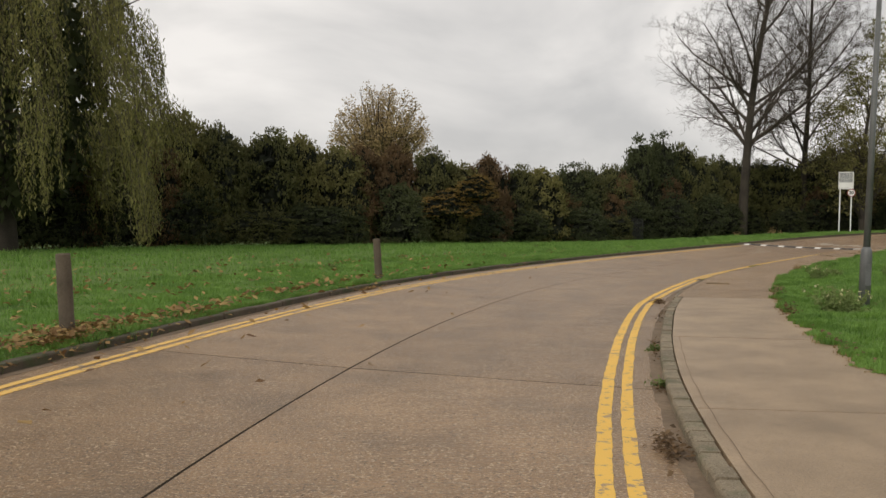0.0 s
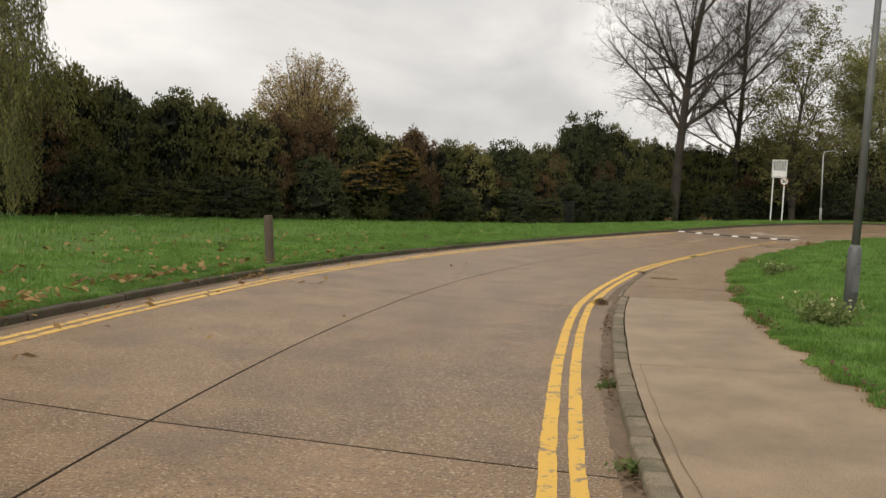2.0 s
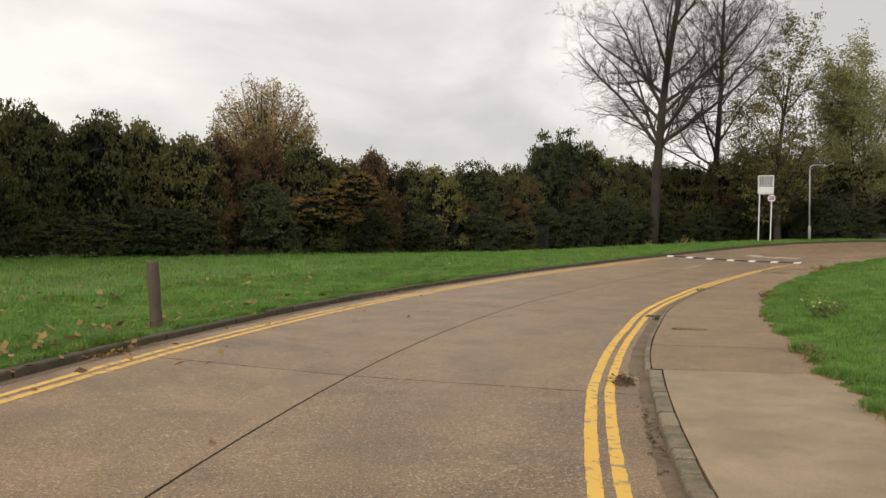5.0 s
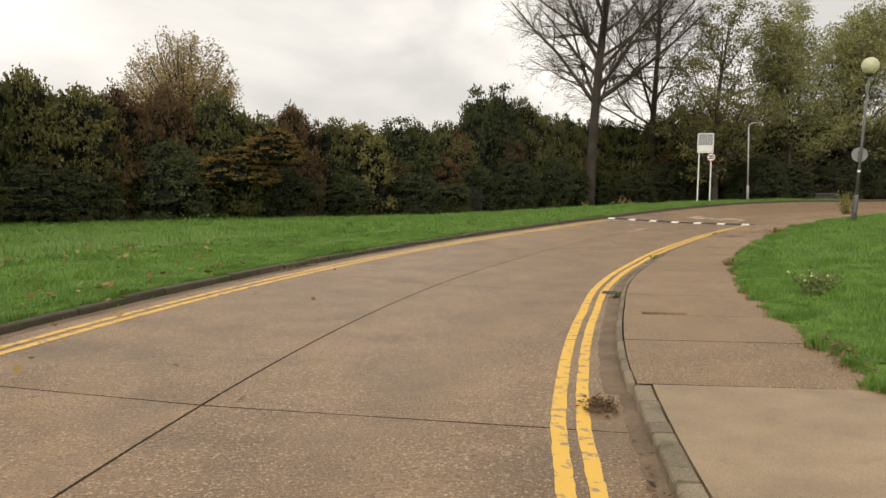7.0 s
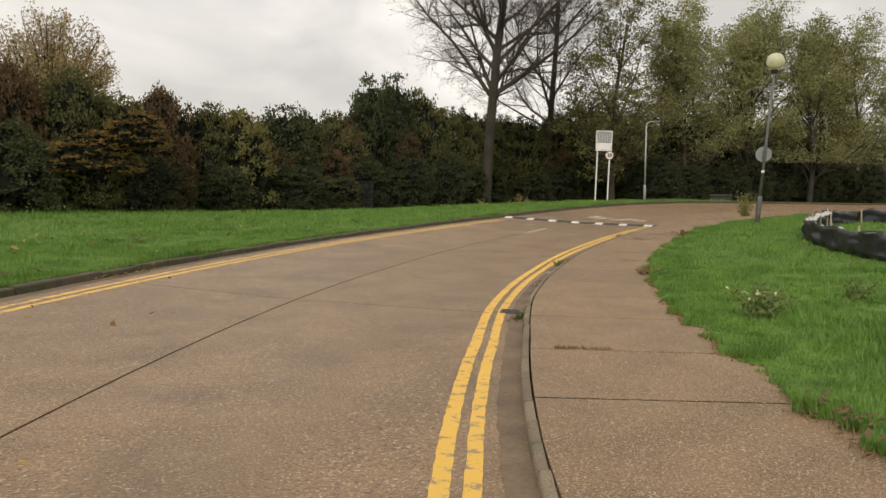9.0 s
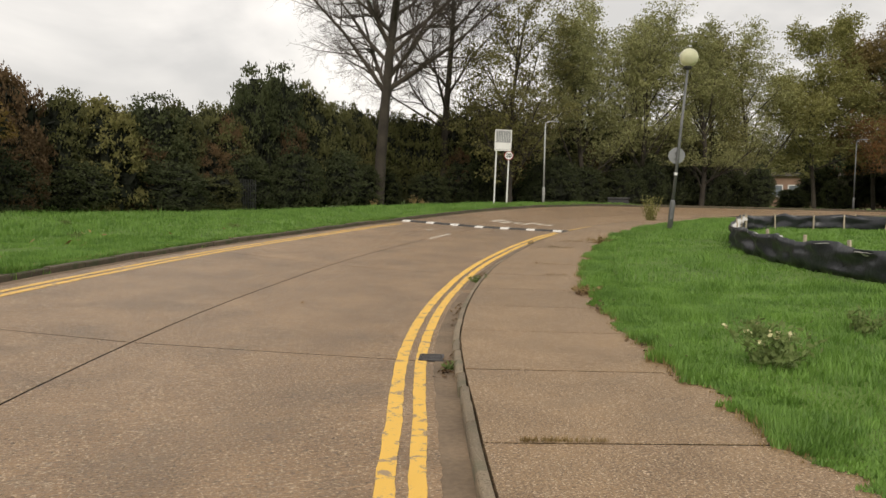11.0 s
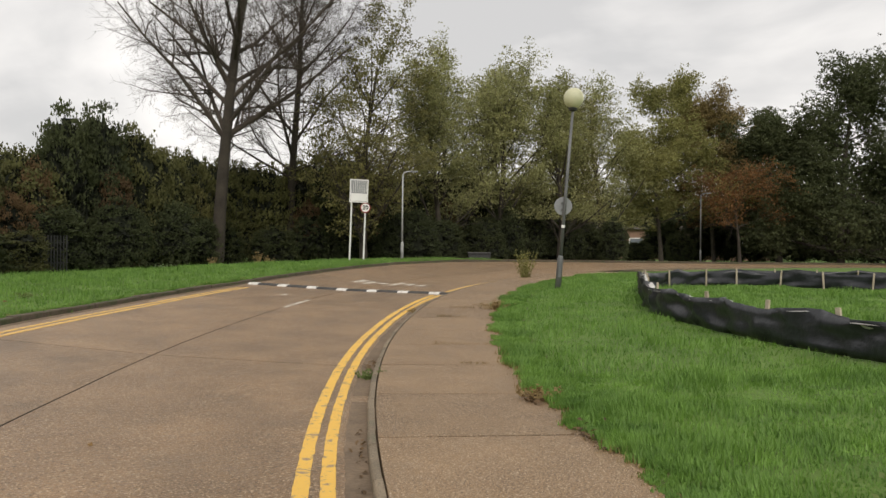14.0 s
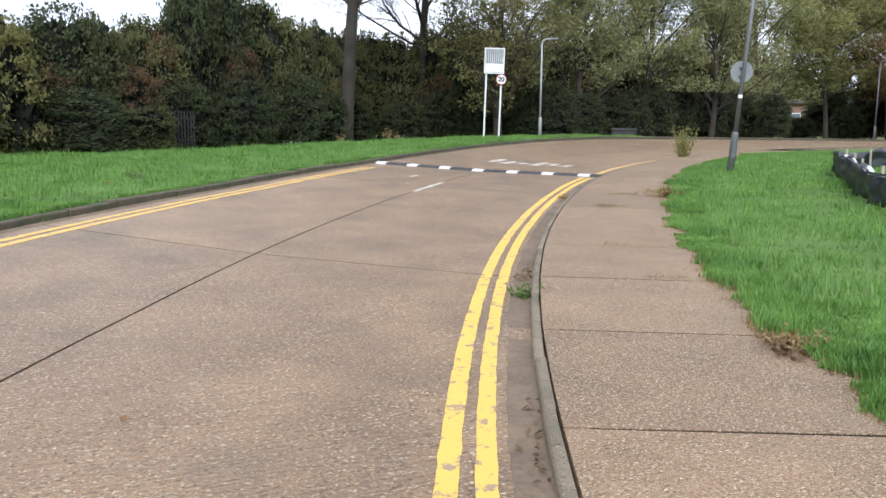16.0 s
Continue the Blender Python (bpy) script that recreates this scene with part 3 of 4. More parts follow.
# ---- gully grate ----
drain = thing("drain_grate", at(27.3, 50.225, 0.004) , "dark cast iron drain grate with bars in the gutter", "drain grate")
drain.rotation_euler = (0, 0, radians(-27.25))
drain.scale = (0.86, 0.9, 1.0)
bm = bmesh.new()
for sx, sy, cx, cy in ((0.025, 0.30, -0.115, 0), (0.025, 0.30, 0.115, 0), (0.23, 0.025, 0, -0.14), (0.23, 0.025, 0, 0.14)):
    box(bm, cx, cy, 0.006, sx, sy, 0.016, 0.002)
part("frame", bm, M_IRON, drain)
for i in range(7):
    bm = box(bmesh.new(), 0, -0.105 + 0.035 * i, 0.004, 0.2, 0.018, 0.014, 0.002)
    part("bar", bm, M_IRON, drain)

# ---- bollards ----


def bollard(a, r, lean_x, lean_y, h, label):
    p = at(a, r)
    p.z = float(land_z(a, r)) - 0.03
    b = thing("bollard", Matrix.Translation(p) @ pose(0, 0, 0, lean_x, lean_y, 0), label, "bollard", "wooden bollards on the verge")
    prof = [(0.085, -0.15), (0.088, 0.0), (0.083, h * 0.3), (0.084, h * 0.6), (0.082, h - 0.012), (0.074, h)]
    bm = lathe(prof, 18)
    for vert in bm.verts:
        k = noise.noise((vert.co.x * 9, vert.co.y * 9, vert.co.z * 2.5 + a))
        vert.co.x *= 1 + 0.06 * k
        vert.co.y *= 1 + 0.06 * k
    part("post", bm, M_WOOD, b, smooth_it=False)
    bm = lathe([(0.073, h), (0.070, h + 0.006), (0.02, h + 0.008)], 18)
    part("top", bm, M_WOOD, b)


bollard(11.3, 56.60, 0, -2.5, 0.98, "weathered round wooden bollard among brown leaves")
bollard(21.0, 56.48, 0, -3.0, 0.92, "weathered round wooden bollard on the grass verge")

# ---- lamp posts with globes ----


def globe_lamp(x, y, lean, toward, disc, label):
    z = on_land(x, y) - 0.03
    p = thing("lamp_post", Matrix.Translation((x, y, z)) @ Matrix.Rotation(radians(lean), 4, Vector(toward)), label, "lamp post", "globe lamp posts")
    part("base", lathe([(0.085, -0.2), (0.085, 0.82), (0.075, 0.9), (0.056, 0.94)], 14), M_METAL, p, smooth_it=True)
    bm = box(bmesh.new(), 0.0, -0.086, 0.5, 0.09, 0.012, 0.34, 0.004)
    part("access_door", bm, M_METAL, p)
    part("pole", lathe([(0.052, 0.9), (0.045, 3.0), (0.036, 5.02)], 12), M_METAL, p, smooth_it=True)
    part("collar", lathe([(0.04, 4.98), (0.12, 5.02), (0.13, 5.07), (0.09, 5.12)], 14), M_DARK_METAL, p)
    bm = bmesh.new()
    bmesh.ops.create_uvsphere(bm, u_segments=24, v_segments=16, radius=0.285, matrix=Matrix.Translation((0, 0, 5.36)))
    part("globe", bm, M_GLOBE, p, "cream opal globe", True)
    part("lamp_holder", lathe([(0.05, 5.1), (0.05, 5.3), (0.03, 5.34)], 10), M_DARK_METAL, p)
    if disc:
        bm = bmesh.new()
        bmesh.ops.create_cone(bm, cap_ends=True, segments=28, radius1=0.255, radius2=0.255, depth=0.012, matrix=Matrix.Translation((-0.03, 0.075, 2.33)) @ pose(0, 0, 0, 90, 0, 0))
        d = part("sign_disc", bm, M_SIGN_GREY, p, "grey round sign seen from behind")
        for z0 in (2.24, 2.42):
            part("clip", box(bmesh.new(), -0.02, 0.04, z0, 0.14, 0.08, 0.03, 0.004), M_METAL, p)
        part("band", lathe([(0.05, 1.72), (0.05, 1.8)], 12), M_WHITE, p)
    return p


globe_lamp(6.62, 12.9, 2.4, (0.1, 1, 0), False, "tall grey metal lamp post with a wide base on grass")
lamp = globe_lamp(21.23, 34.97, 4.2, (0.59, 0.81, 0), True, "leaning grey lamp post with cream globe and round sign")
lamp.matrix_world = lamp.matrix_world @ pose(0, 0, 0, 0, 0, -35)

# ---- sign on two white posts ----
sg = thing("road_sign", pose(24.4, 51.3, on_land(24.4, 51.3) - 0.02, 0, 1.5, -30), "white slatted road sign on two white posts with a red-ringed disc", "road sign")
part("post", lathe([(0.04, -0.2), (0.04, 3.72)], 10), M_WHITE, sg).location = (-0.32, 0, 0)
part("post", lathe([(0.04, -0.2), (0.04, 3.72)], 10), M_WHITE, sg).location = (0.32, 0, 0)
bm = bmesh.new()
for cx, cz, sx, sz in ((-0.40, 3.22, 0.05, 1.06), (0.40, 3.22, 0.05, 1.06), (0, 3.73, 0.85, 0.05), (0, 2.71, 0.85, 0.05)):
    box(bm, cx, -0.06, cz, sx, 0.05, sz, 0.006)
part("frame", bm, M_WHITE, sg)
part("back_panel", box(bmesh.new(), 0, -0.045, 3.22, 0.76, 0.012, 0.98), M_SIGN_GREY, sg)
for i in range(9):
    part("slat", box(bmesh.new(), -0.34 + 0.085 * i, -0.062, 3.42, 0.016, 0.012, 0.56), M_WHITE, sg)
part("panel", box(bmesh.new(), 0, -0.066, 2.93, 0.74, 0.012, 0.36, 0.003), M_WHITE, sg)
bm = bmesh.new()
bmesh.ops.create_cone(bm, cap_ends=True, segments=28, radius1=0.235, radius2=0.235, depth=0.012, matrix=Matrix.Translation((0.32, -0.075, 2.46)) @ pose(0, 0, 0, 90, 0, 0))
disc = part("speed_disc", bm, M_SIGN_RED, sg, "red ring of a round speed sign")
bm = bmesh.new()
bmesh.ops.create_cone(bm, cap_ends=True, segments=28, radius1=0.195, radius2=0.195, depth=0.006, matrix=Matrix.Translation((0.32, -0.085, 2.46)) @ pose(0, 0, 0, 90, 0, 0))
part("disc_face", bm, M_WHITE, disc)
cu = bpy.data.curves.new("number", "FONT")
cu.body, cu.size, cu.align_x, cu.align_y, cu.extrude, cu.offset = "20", 0.27, "CENTER", "CENTER", 0.002, 0.008
txt = new("number", cu)
me = bpy.data.meshes.new_from_object(txt.evaluated_get(bpy.context.evaluated_depsgraph_get()))
bpy.data.objects.remove(txt)
me.materials.clear()
me.materials.append(M_BLACK)
num = new("number", me)
num.parent, num.location, num.rotation_euler = disc, (0.32, -0.091, 2.46), (radians(90), 0, 0)

# ---- street lamps with a bent arm ----


def arm_lamp(x, y, h, turn, label, metal):
    p = thing("street_lamp", pose(x, y, on_land(x, y) - 0.02, 0, 0, turn), label, "street lamp", "arm lamps")
    part("base", lathe([(0.075, -0.2), (0.075, 0.85), (0.05, 0.92)], 12), metal, p, smooth_it=True)
    part("pole", lathe([(0.05, 0.9), (0.038, h - 0.25)], 10), metal, p, smooth_it=True)
    pts = [(0, 0, h - 0.27), (0.02, 0, h - 0.1), (0.1, 0, h - 0.02), (0.25, 0, h + 0.02), (0.45, 0, h + 0.04)]
    vv, ff = tubes([(pts[i], pts[i + 1], 0.036, 0.034) for i in range(4)])
    mesh_of("arm", vv, ff, metal, p)
    part("lantern", box(bmesh.new(), 0.58, 0, h + 0.03, 0.36, 0.14, 0.07, 0.02), M_SIGN_GREY, p)


arm_lamp(28.4, 53.5, 4.5, -30, "slim grey street lamp with a short arm on the verge", M_PALE_METAL)
arm_lamp(58.0, 57.0, 5.2, -60, "slim grey street lamp before the far trees", M_METAL)

# ---- black silt fence on stakes ----


def silt_fence(points, height, label, seed, lining=False, board=0.045):
    """A sagging plastic sheet stapled to wooden stakes."""
    g = random.Random(seed)
    p0 = Vector((*points[0], on_land(*points[0])))
    fence = thing("silt_fence", Matrix.Translation(p0), label, "silt fence", "black plastic fences")
    verts, faces, rows = [], [], 6
    i = 0
    for (x0, y0), (x1, y1) in zip(points, points[1:]):
        n = max(6, int(math.hypot(x1 - x0, y1 - y0) / 0.16))
        side = Vector((y0 - y1, x1 - x0, 0)).normalized()
        for k in range(n):
            x, y = x0 + (x1 - x0) * k / n, y0 + (y1 - y0) * k / n
            z = on_land(x, y)
            sag = 0.07 * abs(math.sin(i * 0.26)) + 0.04 * noise.noise((i * 0.3, seed, 0))
            for j in range(rows):
                t = j / (rows - 1)
                w = 0.12 * noise.noise((i * 0.25, t * 3, seed)) + 0.11 * noise.noise((i * 0.7, t * 4, seed + 9))
                verts.append(Vector((x, y, z - 0.05 + (height - sag) * t + 0.05)) + side * w - p0)
            i += 1
    for c in range(i - 1):
        for j in range(rows - 1):
            a0 = c * rows + j
            faces.append((a0, a0 + rows, a0 + rows + 1, a0 + 1))
    sheet = mesh_of("sheet", verts, faces, M_SHEET, fence, smooth_it=True)
    sheet.modifiers.new("thick", "SOLIDIFY").thickness = 0.006
    if lining:  # pale cloth folded over the inner edge
        lv, lf = [], []
        for c in range(i):
            top = verts[c * rows + rows - 1]
            nxt = verts[min(c + 1, i - 1) * rows + rows - 1] - verts[max(c - 1, 0) * rows + rows - 1]
            inward = Vector((nxt.y, -nxt.x, 0)).normalized()
            w = 0.10 + 0.07 * noise.noise((c * 0.4, seed, 4))
            lv += [top + Vector((0, 0, -0.05)), top + inward * w * 0.5 + Vector((0, 0, -0.035 + 0.03 * noise.noise((c * 0.5, 2, seed)))), top + inward * w + Vector((0, 0, -0.12))]
        for c in range(i - 1):
            for j in (0, 1):
                lf.append((3 * c + j, 3 * c + 3 + j, 3 * c + 4 + j, 3 * c + 1 + j))
        mesh_of("lining", lv, lf, M_CLOTH, fence, "pale cloth lining folded over the edge", True)
    for (x0, y0), (x1, y1) in zip(points, points[1:]):
        n = max(1, round(math.hypot(x1 - x0, y1 - y0) / 1.5))
        for k in range(n):
            x, y = x0 + (x1 - x0) * k / n, y0 + (y1 - y0) * k / n
            side = Vector((y0 - y1, x1 - x0, 0)).normalized() * STAKE_SIDE
            q = Vector((x, y, on_land(x, y))) + side * 0.12 - p0
            bm = box(bmesh.new(), 0, 0, height * 0.5 - 0.03, board, 0.03, height + (0.14 if lining else 0.06), 0.004)
            s = part("stake", bm, M_STAKE, fence)
            s.location, s.rotation_euler = q, (radians(g.uniform(-5, 5)), radians(g.uniform(-5, 5)), math.atan2(y1 - y0, x1 - x0) + g.uniform(-0.2, 0.2))


STAKE_SIDE = -1
silt_fence([(13.6, 18.5), (14.5, 22.0), (15.1, 23.8), (15.6, 25.2), (16.5, 26.8), (17.6, 28.75), (18.8, 29.9), (21.3, 32.1), (22.3, 33.0)], 0.55, "crumpled black plastic silt fence on wooden stakes beside grass", 3, True, 0.085)
silt_fence([(22.4, 33.1), (23.9, 33.35), (25.6, 33.3), (26.5, 32.8), (27.0, 31.7), (27.4, 30.6), (27.7, 29.4), (28.4, 27.0), (30, 23)], 0.48, "sagging black plastic silt fence with pale stakes round grass", 8)
silt_fence([(30.6, 35.6), (33.0, 32.5), (36.0, 28.0), (38, 24)], 0.36, "long low black plastic silt fence far across grass", 12)

# ---- trees and shrubs ----


def grow(rng, p, d, length, radius, level, spec, out, tips, start=0.28, limb=0):
    """One branch in bent pieces, with its side branches. spec per level: children, spread, ratio, wander, lift."""
    kids, spread, ratio, wander, lift = spec[min(level, len(spec) - 1)]
    n = 7 if level == 0 else 4 if level < 3 else 2
    start = start if level == 0 else 0.1
    spots = sorted(rng.uniform(start, 1.0) for _ in range(kids)) if level < len(spec) else []
    done, made = 0.0, 0
    for i in range(n):
        t0, t1 = i / n, (i + 1) / n
        d = (d + Vector((rng.gauss(0, wander), rng.gauss(0, wander), rng.gauss(0, wander * 0.6) + lift))).normalized()
        q = p + d * (length / n)
        r0, r1 = radius * (1 - 0.75 * t0), radius * (1 - 0.75 * t1)
        out.append((tuple(p), tuple(q), r0, r1, level, limb))
        while made < len(spots) and spots[made] <= t1:
            k = (spots[made] - t0) / (t1 - t0)
            b = p.lerp(q, max(0, k))
            turn = made * 2.4 + rng.uniform(-0.5, 0.5) if level == 0 else rng.uniform(0, 2 * math.pi)
            u = d.orthogonal().normalized()
            u = (Matrix.Rotation(turn, 3, d) @ u)
            s = radians(rng.gauss(spread * (1.45 - 0.75 * spots[made]) if level == 0 else spread, 8))
            nd = (d * math.cos(s) + u * math.sin(s)).normalized()
            grow(rng, b, nd, length * ratio * rng.uniform(0.75, 1.15) * (1.15 - 0.45 * spots[made]), max(0.0062, (r0 + (r1 - r0) * k) * (rng.uniform(0.32, 0.55) if level == 0 else rng.uniform(0.36, 0.56))), level + 1, spec, out, tips, start, made if level == 0 else limb)
            made += 1
        p = q
    if level >= len(spec) - 1:
        tips.append((tuple(p), tuple(d), level))


def tree_parts(seed, height, radius, spec, lean=(0, 0), start=0.28):
    r = random.Random(seed)
    out, tips = [], []
    grow(r, Vector((0, 0, -0.3)), Vector((lean[0], lean[1], 1)).normalized(), height, radius, 0, spec, out, tips, start)
    return out, tips


def limb_parts(segs, mat, parent):
    """Every main limb with its side branches is a part of its own."""
    for k in sorted({s[5] for s in segs if s[4] > 0}):
        mesh_of("limb", *tubes([s[:4] for s in segs if s[4] > 0 and s[5] == k]), mat, parent)


def tree(name, x, y, seed, height, radius, spec, label, leaf=None, count=20000, spread=0.35, size=0.16, lean=(0, 0), category="tree", group="", start=0.28, low=0.4, thick=2.2):
    z = on_land(x, y)
    t = thing(name, pose(x, y, z - 0.05), label, category, group)
    segs, tips = tree_parts(seed, height, radius, spec, lean, start)
    mesh_of("trunk", *tubes([s[:4] for s in segs if s[4] == 0]), M_BARK, t, smooth_it=True)
    limb_parts(segs, M_TWIG if leaf is None else M_BARK, t)
    if leaf:
        g = np.random.default_rng(seed)
        fine = np.array([(s[0], s[1]) for s in segs if s[4] >= 2])
        count = int(count * thick)
        tufts = count // 7
        pick = fine[g.integers(0, len(fine), tufts)]
        k = g.random((tufts, 1))
        pts = pick[:, 0] * (1 - k) + pick[:, 1] * k + np.clip(g.normal(size=(tufts, 3)), -1.5, 1.5) * spread
        pts = np.repeat(pts, 7, axis=0) + g.normal(size=(tufts * 7, 3)) * (0.15, 0.15, 0.07)
        pts = pts[pts[:, 2] > low]
        mesh_of("crown", *leaf_tris(pts, size * 0.58, g), leaf, t)
    return t


BARE = [(12, 42, 0.43, 0.13, 0.05), (10, 44, 0.5, 0.18, 0.01), (6, 46, 0.52, 0.22, -0.05)]
tree("bare_tree", 20.7, 58.9, 14, 22.5, 0.37, [(28, 43, 0.38, 0.045, 0.015), *BARE], "tall bare leafless tree with fine spreading twigs", group="bare trees", start=0.22)
tree("bare_tree", 26.6, 62.9, 23, 20.0, 0.28, [(24, 43, 0.38, 0.045, 0.015), *BARE], "bare leafless tree with upright twigs behind the hedge", group="bare trees", start=0.23)

LEAFY = [(22, 58, 0.42, 0.05, 0.02), (8, 42, 0.5, 0.10, 0.02), (6, 42, 0.5, 0.14, 0.0)]
UPRIGHT = [(22, 34, 0.44, 0.05, 0.03), (8, 36, 0.5, 0.10, 0.05), (6, 42, 0.45, 0.14, -0.03)]
tree("sparse_tree", 28.6, 57.6, 31, 11.4, 0.24, UPRIGHT, "ivy-clad tree with thin dark green crown by the verge", M_LEAF_OLIVE, 10000, 0.26, 0.2, lean=(0.1, 0.0), group="roadside trees", start=0.1)
tree("leafy_tree", 35.2, 59.2, 37, 10.0, 0.2, UPRIGHT, "grey-green leafy tree with many upright stems", M_LEAF_TREE, 14500, 0.27, 0.19, group="roadside trees", start=0.1, low=2.8, thick=1.9)
tree("leafy_tree", 39.8, 59.4, 41, 11.2, 0.22, UPRIGHT, "tall grey-green leafy tree with an open crown", M_LEAF_TREE, 15000, 0.27, 0.19, group="roadside trees", start=0.1, low=2.8, thick=1.9)
tree("leafy_tree", 44.6, 58.6, 43, 10.4, 0.2, UPRIGHT, "grey-green leafy tree with thinning drooping crown", M_LEAF_TREE, 13500, 0.27, 0.19, group="roadside trees", start=0.1, low=2.8, thick=1.9)
tree("leafy_tree", 37.5, 63.0, 44, 11.5, 0.2, UPRIGHT, "grey-green leafy tree behind the roadside row", M_LEAF_TREE, 15000, 0.34, 0.2, group="roadside trees", start=0.1, low=2.8, thick=1.9)
tree("leafy_tree", 42.4, 63.0, 45, 11.5, 0.2, UPRIGHT, "grey-green leafy tree behind the roadside row", M_LEAF_TREE, 15000, 0.34, 0.2, group="roadside trees", start=0.1, low=2.8, thick=1.9)
tree("leafy_tree", 47.6, 61.0, 46, 9.8, 0.2, UPRIGHT, "olive leafy tree with drooping outer twigs", M_LEAF_OLIVE, 13000, 0.34, 0.2, group="roadside trees", start=0.1, low=2.8, thick=1.9)
tree("leafy_tree", 53.6, 62.6, 49, 12.5, 0.2, UPRIGHT, "grey-green leafy tree at the end of the roadside row", M_LEAF_TREE, 13000, 0.34, 0.2, group="roadside trees", start=0.1, low=2.8, thick=1.9)
tree("leafy_tree", 55.5, 68.0, 48, 10.0, 0.2, UPRIGHT, "grey-green leafy tree set back from the bend", M_LEAF_TREE, 13000, 0.34, 0.2, group="roadside trees", start=0.1, low=2.8, thick=1.9)
tree("leafy_tree", 61.5, 63.4, 47, 13.0, 0.2, LEAFY, "green tree turning brown behind the far road", M_LEAF_LIME, 26000, 0.38, 0.23, group="roadside trees", start=0.25, low=2.8, thick=2.8)
tree("leafy_tree", 69.0, 63.5, 53, 13.0, 0.2, LEAFY, "broad tree with olive and brown autumn leaves", M_LEAF_BROWN, 26000, 0.38, 0.23, group="roadside trees", start=0.25, low=2.8, thick=2.8)
tree("orange_tree", 64.0, 57.6, 59, 5.8, 0.16, [(22, 74, 0.85, 0.05, 0.04), *LEAFY[1:]], "small tree with orange autumn leaves", M_LEAF_ORANGE, 7000, 0.3, 0.18, group="roadside trees", start=0.5, low=2.9)
tree("dark_tree", 70.5, 58.0, 61, 11.0, 0.34, LEAFY, "large dark green tree with dense crown", M_LEAF_DARK, 30000, 0.6, 0.3, group="roadside trees", start=0.06, thick=2.8)
tree("dark_tree", 75.0, 55.0, 67, 14.5, 0.36, LEAFY, "tall dark green tree with dense heavy crown", M_LEAF_DARK, 32000, 0.65, 0.32, group="roadside trees", start=0.05)
tree("dark_tree", 80.0, 51.0, 71, 18.0, 0.36, LEAFY, "very tall dark green tree at the edge of the grass", M_LEAF_DARK, 34000, 0.65, 0.32, group="roadside trees", start=0.05)


def fan_tree(x, y, seed, top, wide, label):
    """A round head of upright branches fanning from a short trunk, thinly leaved."""
    r, g = random.Random(seed), np.random.default_rng(seed)
    t = thing("ash_tree", pose(x, y, on_land(x, y)), label, "tree")
    mesh_of("trunk", *tubes([((0, 0, -0.3), (0.1, 0, 3.0), 0.55, 0.45), ((0.1, 0, 3.0), (0, 0, top * 0.38), 0.45, 0.36)]), M_BARK, t, smooth_it=True)
    pts = []
    for k in range(46):
        az, tilt = k * 2.4, math.acos(1 - 0.86 * (k + 0.5) / 46)
        tip = Vector((wide * math.sin(tilt) * math.cos(az), wide * math.sin(tilt) * math.sin(az), top * 0.52 + (top * 0.48) * math.cos(tilt)))
        base = Vector((0, 0, top * r.uniform(0.28, 0.4)))
        d = (tip - base).normalized()
        out, tips = [], []
        grow(r, base, (d + Vector((0, 0, -0.15))).normalized(), (tip - base).length * r.uniform(0.88, 1.02), 0.13, 1, [None, (13, 24, 0.34, 0.04, 0.03), (6, 32, 0.5, 0.1, 0.04)], out, tips)
        out = [s for s in out if s[1][2] < top * 0.5 or math.hypot(s[1][0] / wide, s[1][1] / wide, (s[1][2] - top * 0.52) / (top * 0.48)) < 1.04]
        mesh_of("limb", *tubes([s[:4] for s in out]), M_TWIG, t)
        pts += [s[1] for s in out if s[4] > 1]
    pts = np.array(pts)
    pts = pts[g.integers(0, len(pts), 20000)] + np.clip(g.normal(size=(20000, 3)), -1.5, 1.5) * 0.26
    mesh_of("crown", *leaf_tris(pts, 0.24, g), M_LEAF_ASH, t)


fan_tree(-9.3, 109.0, 73, 19.9, 6.7, "round-headed ash tree with sparse dry autumn leaves")


# ---- shrubs of the hedge ----


